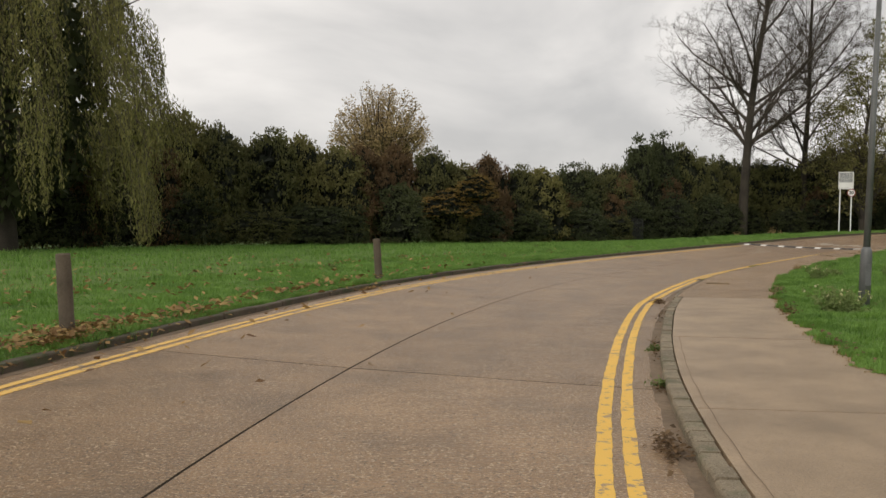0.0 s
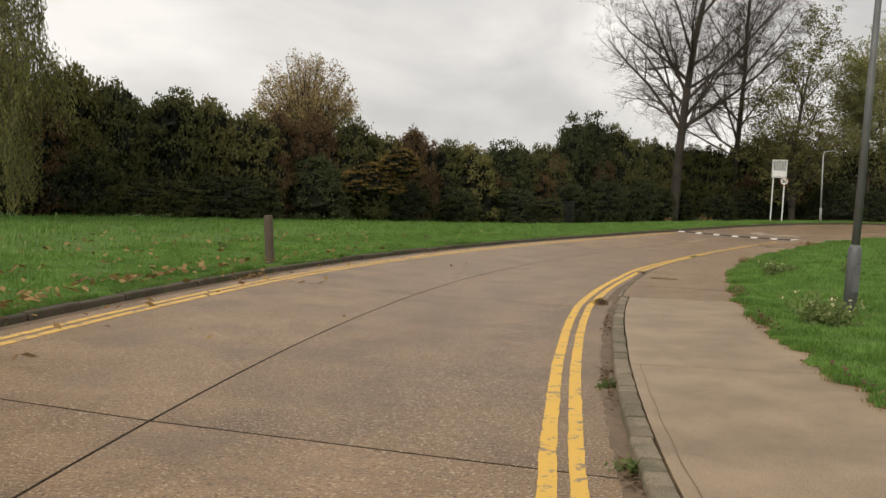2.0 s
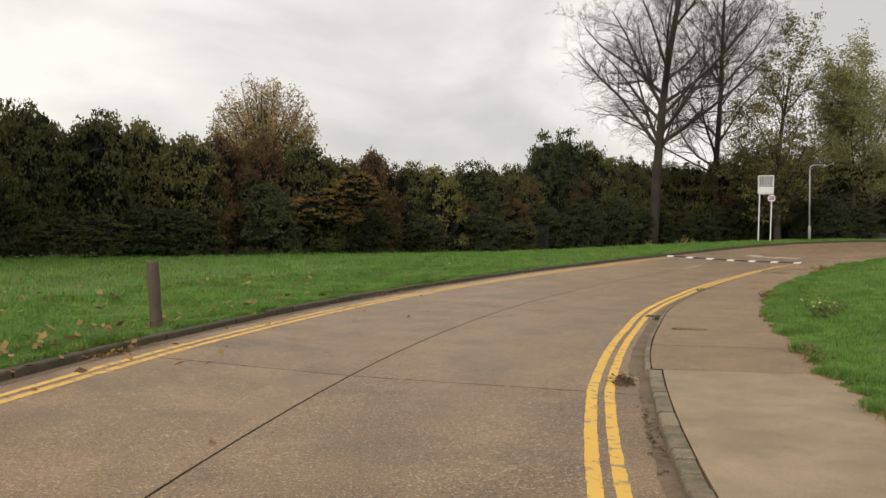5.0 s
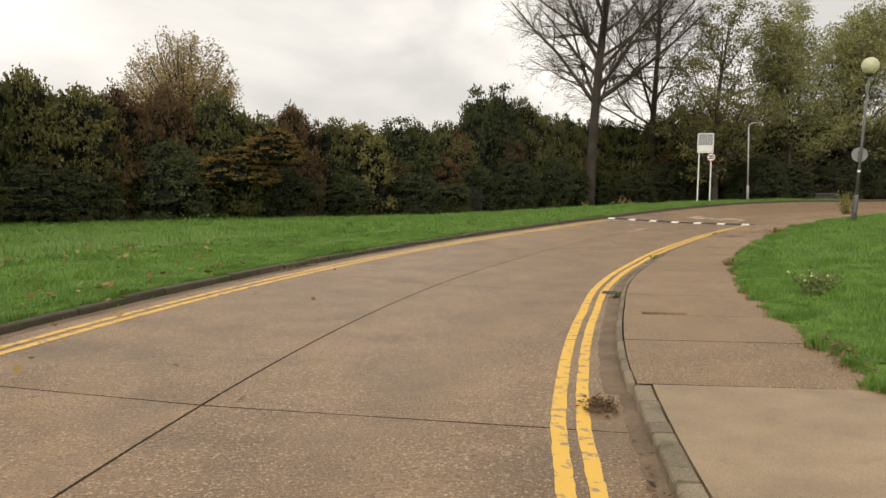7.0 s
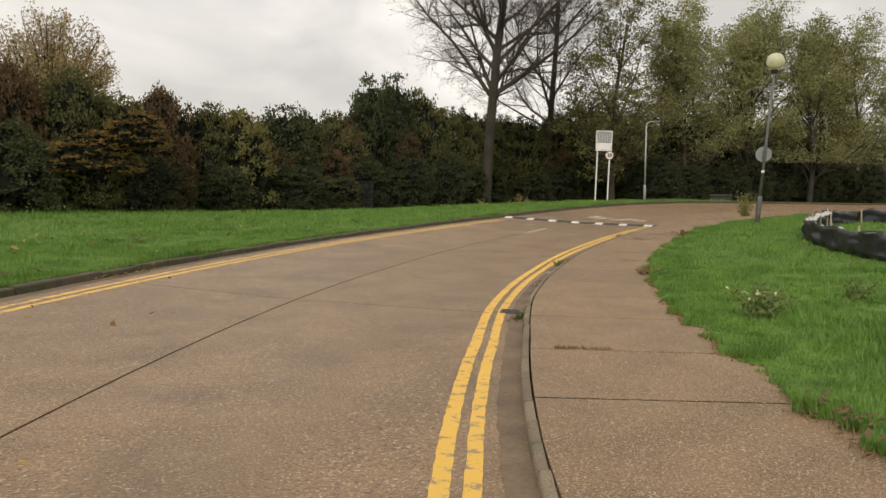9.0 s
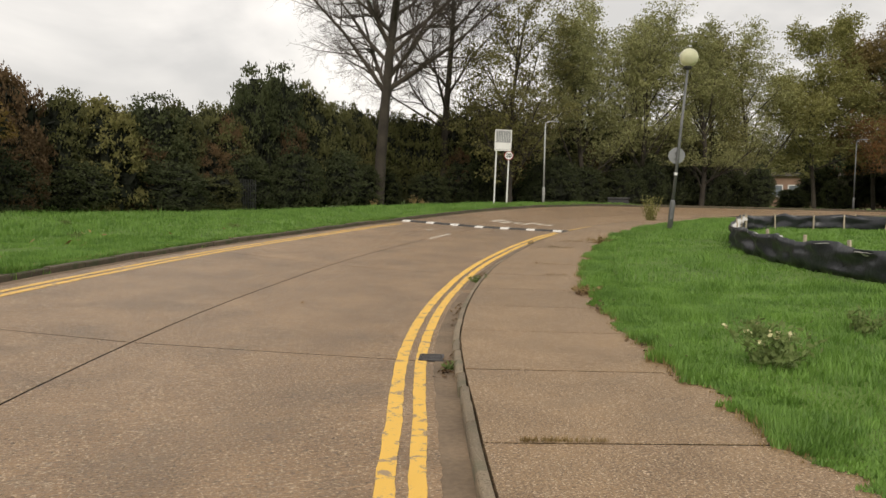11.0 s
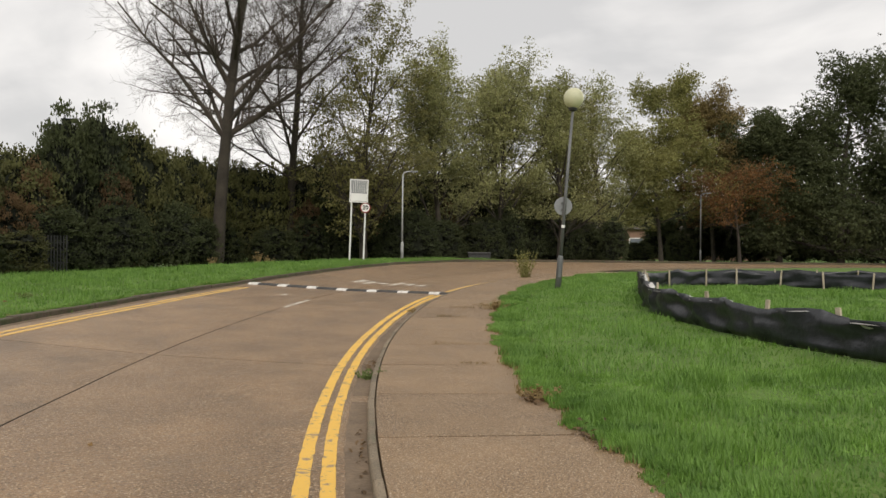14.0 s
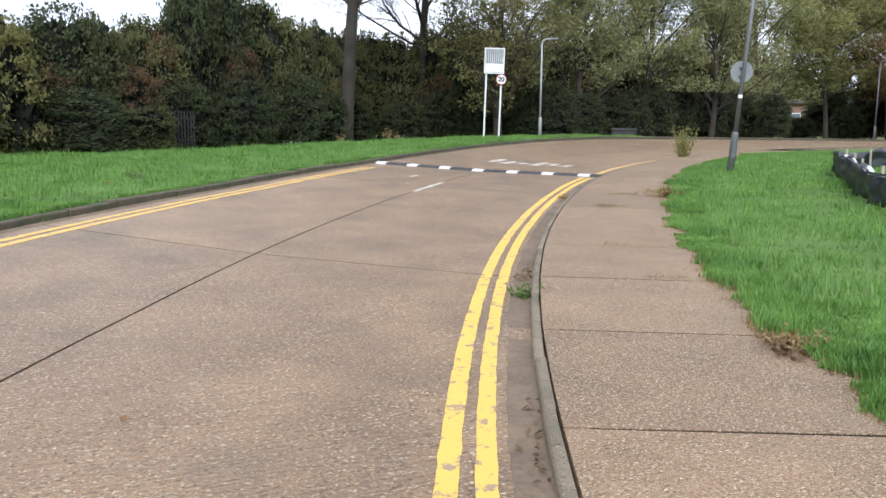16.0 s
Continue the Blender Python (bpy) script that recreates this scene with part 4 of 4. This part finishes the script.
def shrub(seed, leaf, n=2600, size=0.2):
    """One rounded, uneven shrub about 1 m in each half-axis: inner leaves coloured near-black for the shade inside,
    stems and outer leaves.
    """
    g = np.random.default_rng(seed)
    s = thing("hedge_shrub", pose(0, 0, 0), "x", "shrub", "hedge of mixed shrubs")
    k = g.normal(size=(14, 3))
    k /= np.linalg.norm(k, axis=1, keepdims=True)
    amp = g.uniform(-0.06, 0.24, 14)

    def shape(d):
        return 0.80 + sum(amp[i] * np.clip(d @ k[i], 0, 1) ** 5 for i in range(14))

    def settle(pts):
        """Full sides down to the ground instead of a ball standing on a point."""
        low = pts[:, 2] < 0
        flat = np.hypot(pts[:, 0], pts[:, 1]) + 1e-6
        wide = np.minimum(1.7, np.sqrt(np.maximum(flat ** 2 + pts[:, 2] ** 2, 1e-6)) / flat)
        pts[low, 0] *= wide[low]
        pts[low, 1] *= wide[low]
        pts[:, 2] += 1
        return pts[pts[:, 2] > 0.02]

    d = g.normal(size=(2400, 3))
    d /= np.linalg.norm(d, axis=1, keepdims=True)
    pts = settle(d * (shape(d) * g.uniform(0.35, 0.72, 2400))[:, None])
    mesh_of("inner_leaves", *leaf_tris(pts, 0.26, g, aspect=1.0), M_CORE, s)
    clumps = n // 26
    d = g.normal(size=(clumps, 3))
    d /= np.linalg.norm(d, axis=1, keepdims=True)
    puff = np.array([noise.noise((*(q * 4.0),)) for q in d])
    mid = d * (shape(d) * (0.80 + 0.16 * g.random(clumps) + 0.16 * puff))[:, None]
    pts = np.repeat(mid, 26, axis=0) + g.normal(size=(clumps * 26, 3)) * (0.075, 0.075, 0.04)
    mesh_of("leaves", *leaf_tris(settle(pts), size, g, aspect=0.8), leaf, s)
    return s


def place(proto, x, y, rx, ry, h, turn, label):
    z = on_land(x, y) - 0.08 * h
    o = copy_thing(proto, pose(x, y, z, 0, 0, turn))
    o.scale = (rx, ry, h / 2.0)
    return tagged(o, label)


rs = random.Random(8)
PROTO = [(shrub(101, M_LEAF, 9500, 0.054), "dark green hedge shrub with small leaves"), (shrub(102, M_LEAF_OLIVE, 9500, 0.054), "olive green hedge shrub turning yellow"),
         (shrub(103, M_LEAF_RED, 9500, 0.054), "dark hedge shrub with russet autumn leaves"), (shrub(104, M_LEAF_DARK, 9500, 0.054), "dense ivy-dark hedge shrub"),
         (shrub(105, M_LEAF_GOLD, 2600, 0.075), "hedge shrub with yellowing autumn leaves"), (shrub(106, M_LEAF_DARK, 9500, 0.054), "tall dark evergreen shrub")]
LINE = ((-46, -30, -12, 4, 17, 21, 30, 45, 55), (20, 28, 38.5, 48.5, 56.4, 60.2, 61.6, 61.4, 60.5))
TOPS = ((-46, -30, -14, -13, -12, -10.7, -9.5, -8.5, -7.4, -6.7, -5.4, -3.5, -1.3, 2.4, 4.5, 7.2, 8.9, 10.4, 11.6, 12.6, 14.2, 15.9, 17, 21, 23.4, 26, 31, 36, 60),
        (8, 8, 7.2, 7.5, 7.0, 6.2, 6.1, 6.5, 6.2, 5.7, 5.7, 6.6, 5.7, 5.5, 5.2, 5.0, 5.6, 5.4, 5.3, 6.9, 7.2, 7.0, 6.5, 6.3, 6.5, 6.4, 7.2, 6.4, 5.4))
x = -26.0
while x < 51:  # the tall back row: olive, russet and green
    y = float(np.interp(x, *LINE))
    h = float(np.interp(x, *TOPS))
    pick = rs.choice((1, 1, 2, 2, 0)) if x < 5 else rs.choice((0, 0, 0, 1, 5) if x < 29 else (0, 3, 5, 5))
    w = rs.uniform(1.5, 2.1)
    place(PROTO[pick][0], x + rs.uniform(-0.2, 0.2), y + 2.4 + rs.uniform(-0.4, 0.4), w, w, h * rs.uniform(1.02, 1.12), rs.uniform(0, 360), PROTO[pick][1])
    x += rs.uniform(1.5, 2.0)
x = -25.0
while x < 51:  # lower growth in front: ivy, coloured darker also for shade at the foot
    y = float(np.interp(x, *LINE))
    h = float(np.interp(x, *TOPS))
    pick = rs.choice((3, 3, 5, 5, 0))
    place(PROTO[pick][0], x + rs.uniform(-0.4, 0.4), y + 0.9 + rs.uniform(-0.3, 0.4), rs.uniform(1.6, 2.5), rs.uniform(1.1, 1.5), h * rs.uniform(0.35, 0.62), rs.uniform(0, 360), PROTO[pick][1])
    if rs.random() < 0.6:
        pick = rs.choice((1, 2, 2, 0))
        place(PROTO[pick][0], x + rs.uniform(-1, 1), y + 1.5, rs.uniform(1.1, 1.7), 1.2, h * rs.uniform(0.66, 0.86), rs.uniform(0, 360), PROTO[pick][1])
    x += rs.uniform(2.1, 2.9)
for k in range(22):  # scrub far behind the building
    place(PROTO[5][0], 60 + 4.4 * k, 134 - 3.2 * k, rs.uniform(3.4, 4.4), 3, rs.uniform(9, 12.5), rs.uniform(0, 360), PROTO[5][1])
for k in range(13):  # undergrowth behind the trees of the far bend
    place(PROTO[rs.choice((3, 5))][0], 69.5 + 2.2 * k, 69.5 - 2.1 * k + rs.uniform(-0.6, 0.6), rs.uniform(1.8, 2.4), 1.8, rs.uniform(4.5, 7), rs.uniform(0, 360), PROTO[5][1])
for x, y, h in ((63.0, 71.5, 2.6), (66.0, 69.5, 2.2), (68.0, 66.5, 3.2), (58.5, 71.0, 5.0)):
    place(PROTO[3][0], x, y, 1.6, 1.4, h, 40 * x, PROTO[3][1])
for k in range(9):  # undergrowth between the roadside trees
    place(PROTO[rs.choice((3, 5))][0], 32 + 2.3 * k + rs.uniform(-0.6, 0.6), 59.6 + rs.uniform(-1.2, 1.2), rs.uniform(1.2, 2.2), 1.3, rs.uniform(1.9, 5.2), rs.uniform(0, 360), PROTO[3][1])
for x, y, rx, h, up in ((0.0, 45.4, 2.0, 1.6, 1.7), (1.5, 45.6, 1.4, 1.4, 2.7)):
    o = place(PROTO[4][0], x, y, rx, 1.0, h, 30, PROTO[4][1])
    o.location.z += up - 0.2
for p, _ in PROTO:
    for o in list(p.children):
        bpy.data.objects.remove(o)
    bpy.data.objects.remove(p)

# ---- weeping willow ----


def willow(x, y, seed):
    g = np.random.default_rng(seed)
    r = random.Random(seed)
    t = thing("willow_tree", pose(x, y, on_land(x, y) - 0.05), "large weeping willow with long yellow-green hanging strands", "tree")
    segs, tips = tree_parts(seed, 11.0, 0.5, [(12, 48, 0.62, 0.05, 0.03), (7, 45, 0.5, 0.1, 0.02), (4, 45, 0.5, 0.12, -0.05)])
    mesh_of("trunk", *tubes([s[:4] for s in segs if s[4] == 0]), M_BARK, t, smooth_it=True)
    limb_parts(segs, M_BARK, t)
    pts, cords = [], []
    tufts = [(i * 2.39996 + r.gauss(0, 0.12), (i * 0.754878) % 1, math.sqrt(r.uniform(0.4, 1)), r.uniform(1.8, 4.4)) for i in range(210)]
    for k in range(2310):
        # strands hang in tufts from tiers of an uneven dome
        az, tier, far, longest = tufts[k % 210]
        az, tier = az + r.gauss(0, 0.055), min(1, max(0, tier + r.gauss(0, 0.014)))
        rad = 7.3 * far * (1.0 - 0.5 * tier ** 1.6) * r.uniform(0.93, 1.04)
        rad *= 1 + 0.12 * math.sin(az * 5 + seed) + 0.08 * math.sin(az * 11)
        top = 3.2 + 10.2 * tier + r.uniform(-0.45, 0.45)
        drop = min(top - 0.25, longest * r.uniform(0.6, 1.0))
        p = Vector((rad * 0.9 * math.cos(az), rad * 0.9 * math.sin(az), top))
        out = Vector((math.cos(az), math.sin(az), 0))
        n = int(drop / 0.11)
        prev = p
        for i in range(n):
            s = i / n
            q = p + out * (0.7 * (1 - (1 - s) ** 3)) + Vector((0.06 * math.sin(7 * s + k), 0.06 * math.cos(6 * s + k), 0.25 * math.sin(min(1, s * 5) * math.pi) - drop * s))
            if i % 4 == 0:
                cords.append((tuple(prev), tuple(q), 0.008, 0.006))
                prev = q
            pts += [(q.x, q.y, q.z)] * 2
    pts = np.array(pts) + g.normal(size=(len(pts), 3)) * (0.07, 0.07, 0.05)
    tagged(mesh_of("strand_twigwork", *tubes([c for c in cords if c[0] != c[1]]), M_TWIG, t), kind="stuff")
    mesh_of("crown", *leaf_quads(pts, 0.17, g, aspect=0.24, droop=2.4), M_LEAF_WILLOW, t)
    # Inner leaves in a dark tone: shade of the hollows put into colour.
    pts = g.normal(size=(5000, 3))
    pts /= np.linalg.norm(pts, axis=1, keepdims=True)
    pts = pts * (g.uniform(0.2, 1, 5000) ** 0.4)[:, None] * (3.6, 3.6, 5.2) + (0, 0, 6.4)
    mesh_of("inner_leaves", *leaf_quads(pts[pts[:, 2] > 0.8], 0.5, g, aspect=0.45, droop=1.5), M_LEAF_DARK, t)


willow(-16.6, 30.5, 5)

# ---- palisade fence in the hedge ----
pal = thing("palisade_fence", pose(10.6, 52.3, on_land(10.6, 52.3), 0, 0, 31), "dark steel palisade fence half hidden in the hedge", "fence")
for z0 in (0.4, 1.2):
    part("rail", box(bmesh.new(), 1.1, 0.03, z0, 2.2, 0.03, 0.05), M_DARK_METAL, pal)
bm0 = bmesh.new()
box(bm0, 0, 0, 0.75, 0.065, 0.02, 1.45, 0.005)
pale = part("pale", bm0, M_DARK_METAL, pal)
for i in range(1, 15):
    o = new("pale", pale.data)
    o.parent, o.location = pal, (0.15 * i, 0, 0)

# ---- far building ----
bl = thing("far_building", pose(89, 91, 0.3, 0, 0, -49), "low brick building with pale window bands behind trees", "building")
part("wall", box(bmesh.new(), 0, 0, 1.9, 34, 10, 3.8), M_BRICK, bl)
part("roof", box(bmesh.new(), 0, 0, 4.0, 35, 11, 0.4, 0.05), M_ROOF, bl)
for i in range(14):
    for z0 in (2.0,):
        w = part("window", box(bmesh.new(), -14.6 + 2.25 * i, -5.02, z0, 1.7, 0.12, 1.5), M_WHITE, bl)
        part("pane", box(bmesh.new(), -14.6 + 2.25 * i, -5.06, z0, 1.5, 0.10, 1.3), M_GLASS, w)

# ---- weeds, litter, grass ----


def weed(name, a, r, seed, h, wide, n, leaf, label, size=0.065, base=None, flowers=0):
    g = np.random.default_rng(seed)
    p = at(a, r)
    p.z = (float(land_z(a, r)) if base is None else base) - 0.01
    t = thing(name, Matrix.Translation(p), label, "plant", "weeds by the road")
    segs, pts, heads = [], [], []
    rr = random.Random(seed)
    for k in range(max(5, n // 16)):
        az, out, hh = rr.uniform(0, 6.28), rr.uniform(0, wide), h * rr.uniform(0.5, 1)
        q = Vector((0.3 * out * math.cos(az), 0.3 * out * math.sin(az), 0))
        for i in range(4):
            w = q + Vector((0.2 * out * math.cos(az), 0.2 * out * math.sin(az), hh / 4 * (1 - 0.12 * i)))
            segs.append((tuple(q), tuple(w), 0.004, 0.003))
            for _ in range(6 - i):
                pts.append(tuple(w.lerp(q, rr.random()) + Vector((rr.gauss(0, 0.022), rr.gauss(0, 0.022), rr.gauss(0, 0.02)))))
            q = w
        heads.append(tuple(q))
    tagged(mesh_of("stem_tuft", *tubes(segs), leaf, t), kind="stuff")
    mesh_of("leaves", *leaf_quads(np.array(pts), size, g, aspect=0.42), leaf, t)
    if flowers:
        tagged(mesh_of("flowers", *leaf_quads(np.repeat(np.array(heads[:flowers]), 5, axis=0) + g.normal(size=(5 * len(heads[:flowers]), 3)) * 0.012, 0.03, g, aspect=0.9), M_FLOWER, t), "small yellow-white flower heads", kind="stuff")


M_WEED = leaf_material("weed_leaves", (0.06, 0.105, 0.022), (0.24, 0.30, 0.10))
M_FLOWER = leaf_material("weed_flowers", (0.55, 0.50, 0.22), (0.80, 0.76, 0.5))
weed("kerb_bush", 58.9, 49.9, 1, 1.4, 0.45, 800, M_LEAF_LIME, "thin green self-sown bush at the kerb", 0.085, 0.40)
weed("verge_weed", 17.4, 47.45, 2, 0.5, 0.5, 560, M_WEED, "scruffy flowering weeds round the lamp post base", flowers=10)
weed("verge_weed", 17.0, 47.25, 22, 0.4, 0.45, 400, M_WEED, "scruffy flowering weeds round the lamp post base", flowers=6)
weed("verge_weed", 26.6, 47.45, 3, 0.46, 0.45, 560, M_WEED, "scruffy dark weed clump with pale flowers in grass", flowers=12)
weed("verge_weed", 28.2, 47.1, 4, 0.2, 0.24, 200, M_WEED, "dark green weed clump in the grass")
weed("verge_weed", 28.6, 46.0, 14, 0.30, 0.3, 200, M_WEED, "dark green weed clump in the grass")
weed("dry_weed", 32.4, 48.42, 5, 0.16, 0.30, 300, M_GRASS_DRY, "dry brown weed tuft at the pavement edge", 0.05)
weed("dry_weed", 43.3, 48.45, 6, 0.22, 0.45, 420, M_GRASS_DRY, "dry brown weed tuft at the pavement edge", 0.05)
weed("gutter_weed", 34.3, 50.1, 7, 0.16, 0.24, 260, M_WEED, "green weed tuft growing in the gutter", 0.045, 0.01)
weed("gutter_weed", 43.2, 50.15, 8, 0.12, 0.2, 160, M_GRASS_DRY, "dry weed tuft growing in the gutter", 0.045, 0.17)
weed("gutter_weed", 12.7, 49.98, 9, 0.08, 0.14, 120, M_WEED, "small green weed growing at the kerb", 0.05, 0.0)
weed("gutter_weed", 10.2, 50.03, 13, 0.10, 0.10, 140, M_WEED, "small green weed growing at the kerb", 0.04, 0.0)
weed("gutter_weed", 26.8, 50.06, 10, 0.09, 0.1, 100, M_WEED, "small green weed growing at the kerb", 0.05, 0.0)
for a, r, s in ((24.0, 59.5, 31), (33.0, 58.6, 32), (37.0, 59.0, 33), (42.0, 58.0, 34), (30.0, 61.0, 35), (40.5, 62.0, 36)):
    weed("verge_weed", a, r, s, 0.14, 0.24, 160, M_WEED, "low dark weed clump in the verge grass", 0.06)


for x, y, h, s in ((19.6, 56.6, 0.6, 41), (22.6, 58.2, 0.9, 42), (23.3, 58.4, 0.7, 43)):
    weed("dry_weed", *polar(x, y), s, h, 0.3, 260, M_GRASS_DRY, "pale dry weed standing by the hedge foot", 0.09)


def litter(name, spots, size, label, seed, lift=0.012, mat=M_LITTER):
    """Fallen leaves lying about: one curled leaf each."""
    g = np.random.default_rng(seed)
    pts = []
    for a, r, n, da, dr, z in spots:
        for _ in range(n):
            aa, rr = a + g.normal() * da, r + g.normal() * dr
            p = at(aa, rr)
            base = float(land_z(aa, rr)) if rr > 56.1 or rr < 48.2 else float(road_z(aa, rr))
            pts.append((p.x, p.y, base + lift + abs(g.normal()) * z))
    pts = np.array(pts)
    n = len(pts)
    t = g.uniform(0, 6.28, n)
    d = np.stack([np.cos(t), np.sin(t), g.normal(size=n) * 0.35], axis=1)
    e = np.stack([-np.sin(t), np.cos(t), g.normal(size=n) * 0.35], axis=1)
    s = (size * g.uniform(0.6, 1.3, n))[:, None]
    v = np.stack([pts - d * s * 0.5, pts + e * s * 0.35 + (0, 0, 0.006), pts + d * s * 0.5, pts - e * s * 0.35 + (0, 0, 0.006)], axis=1)
    o = mesh_of(name, v.reshape(-1, 3).tolist(), (np.arange(n)[:, None] * 4 + np.arange(4)[None]).tolist(), mat)
    return tagged(o, label, "fallen leaves", kind="stuff")


litter("fallen_leaves", [(10.8, 56.42, 330, 0.75, 0.22, 0.04), (10.5, 56.05, 90, 0.8, 0.12, 0.02), (13.2, 56.4, 70, 0.9, 0.2, 0.02)], 0.075, "drift of brown leaves round the bollard on the verge", 4, 0.06)
litter("fallen_leaves", [(11.2, 56.5, 520, 0.6, 0.22, 0.06), (13.6, 56.35, 60, 0.5, 0.12, 0.02), (19.3, 56.0, 150, 0.35, 0.08, 0.02), (28.5, 55.9, 30, 0.3, 0.06, 0.01), (24, 53, 12, 9, 1.8, 0)], 0.065,
       "brown fallen leaves gathered along kerbs", 1)
litter("fallen_leaves", [(19.5, 50.17, 170, 0.13, 0.06, 0.035), (7.8, 50.16, 190, 0.2, 0.05, 0.035), (10.1, 50.03, 40, 0.2, 0.03, 0.01), (12.9, 49.99, 60, 0.5, 0.03, 0.015), (17.2, 49.98, 60, 0.7, 0.03, 0.01),
                         (26.8, 50.08, 60, 0.2, 0.04, 0.015), (35.3, 50.12, 40, 0.3, 0.05, 0.01), (30.2, 50.1, 30, 0.8, 0.03, 0.01)], 0.042, "dark rotting leaves drifted into the gutter", 5, 0.008, M_MULCH)
litter("fallen_leaves", [(21.3, 48.12, 70, 0.5, 0.07, 0.02), (27.0, 48.3, 40, 0.7, 0.06, 0.01), (30.4, 48.36, 60, 0.25, 0.06, 0.02), (32.3, 48.5, 60, 0.2, 0.07, 0.02), (16.6, 48.14, 70, 0.5, 0.06, 0.02), (12.3, 48.1, 40, 0.8, 0.06, 0.01)], 0.05,
       "brown leaves caught along the pavement edge", 6, 0.1, M_MULCH)
litter("fallen_leaves", [(15, 60.0, 620, 6.5, 2.8, 0.015), (27, 59, 130, 5.5, 1.6, 0.015), (15, 56.5, 260, 5, 0.2, 0.01)], 0.12, "scattered yellow and brown fallen leaves on grass", 2, 0.085)


def blades(name, a0, a1, r0, r1, count, h, seed, mat, label, pull=1.0, ragged=0.0):
    """Grass as single bent blades standing on the land, denser towards the road."""
    g = np.random.default_rng(seed)
    a = g.uniform(a0, a1, count)
    k = g.random(count) ** pull
    r = (r0 + (turf_edge(a) - 48.3 if r0 < 50 else 0)) + (r1 - r0) * k + ragged * (np.sin(a * 7.3) + np.sin(a * 17.0 + 1) + np.sin(a * 41.0)) / 3
    z = land_z(a, r) - 0.025 + 0.025 * np.sin(r * 1.7 + a * 0.4) * np.sin(a * 0.9 - r * 0.6) * smooth(np.abs(r - 52.2), 4.6, 6.5)
    if r0 < 50:
        z = z + 0.03 * smooth(r, 47.5, 48.05)
    x, y = CX - r * np.cos(np.radians(a)), CY + r * np.sin(np.radians(a))
    p = np.stack([x, y, z], axis=1)
    t = 2.6 * np.sin(x * 3.1 + 2 * np.sin(y * 2.3)) + 2.2 * np.sin(y * 3.7 + 1.5 * np.sin(x * 2.9)) + g.normal(size=count) * 1.6
    clump = 0.2 * np.sin(x * 8.3 + 2 * np.sin(y * 5.1)) * np.sin(y * 9.1 + np.sin(x * 6.0)) + 0.84 + 0.6 * np.clip(np.sin(x * 2.1 + 1.3 * np.sin(y * 1.7)) * np.sin(y * 2.4 + np.sin(x * 1.1)), -0.6, 1)
    hh = (0.85 * h * clump * g.uniform(0.6, 1.35, count))[:, None]
    w = (h * 0.065 * g.uniform(0.7, 1.4, count))[:, None] * (1 + 0.9 * np.abs(k))[:, None]
    side = np.stack([np.cos(t), np.sin(t), 0 * t], axis=1)
    bend = np.stack([-np.sin(t), np.cos(t), 0 * t], axis=1) * hh * g.uniform(0.1, 0.7, count)[:, None]
    up = np.array([0, 0, 1.0])
    v = np.stack([p - side * w, p + side * w, p + up * hh + bend], axis=1)
    o = mesh_of(name, v.reshape(-1, 3).tolist(), (np.arange(count)[:, None] * 3 + np.arange(3)[None]).tolist(), mat)
    return tagged(o, label, "grass", kind="stuff")


blades("grass", 6, 38, 56.07, 61, 180000, 0.082, 1, M_GRASS, "short green verge grass beside the road", 1.6)
blades("grass", 10, 62, 60, 76, 85000, 0.15, 6, M_GRASS, "green lawn grass before the hedge", 1.0)
blades("grass", 36, 72, 56.07, 64, 70000, 0.12, 2, M_GRASS, "green verge grass along the far bend", 1.3)
blades("grass", 8, 34, 48.27, 41, 225000, 0.084, 3, M_GRASS, "lush bright green grass beside the pavement", 1.5)
blades("grass", 33, 66, 48.3, 36, 130000, 0.11, 4, M_GRASS, "lush bright green grass round the lamp post", 1.0)
blades("grass", 6, 66, 56.03, 56.18, 44000, 0.095, 9, M_GRASS, "ragged grass hanging over the mossy kerb", 1.0, 0.05)
blades("dry_grass", 8, 62, 56.11, 56.3, 6000, 0.07, 5, M_GRASS_DRY, "dry grass fringe along the mossy kerb")

blades("grass", 9, 62, 48.30, 47.85, 90000, 0.085, 7, M_GRASS, "ragged grass creeping over the pavement edge", 1.2, 0.07)
blades("dry_grass", 9, 62, 48.24, 48.36, 4500, 0.05, 8, M_GRASS_DRY, "brown dead grass along the pavement edge", 1.0, 0.07)
for a, off0, off1, n in ((24.2, 0.9, 1.4, 600), (41.42, 0.55, 1.1, 400), (43.5, 0.5, 1.0, 400), (37.1, 0.1, 0.9, 300), (35.0, 0.1, 0.5, 160)):
    blades("dry_grass", a - 0.014, a + 0.014, 48.3 + off0, 48.3 + off1, n // 3, 0.042, int(a), M_GRASS_DRY, "dry grass growing in a pavement joint")

# ---- grit bin on the far verge ----
gb = thing("grit_bin", pose(34.4, 54.6, on_land(34.4, 54.6) - 0.01, 0, 0, -40), "low dark plastic grit bin on the far verge", "bin")
part("body", box(bmesh.new(), 0, 0, 0.15, 1.25, 0.7, 0.34, 0.04), M_BLACK, gb)
part("lid", box(bmesh.new(), 0, 0, 0.36, 1.33, 0.78, 0.12, 0.04), M_BLACK, gb)
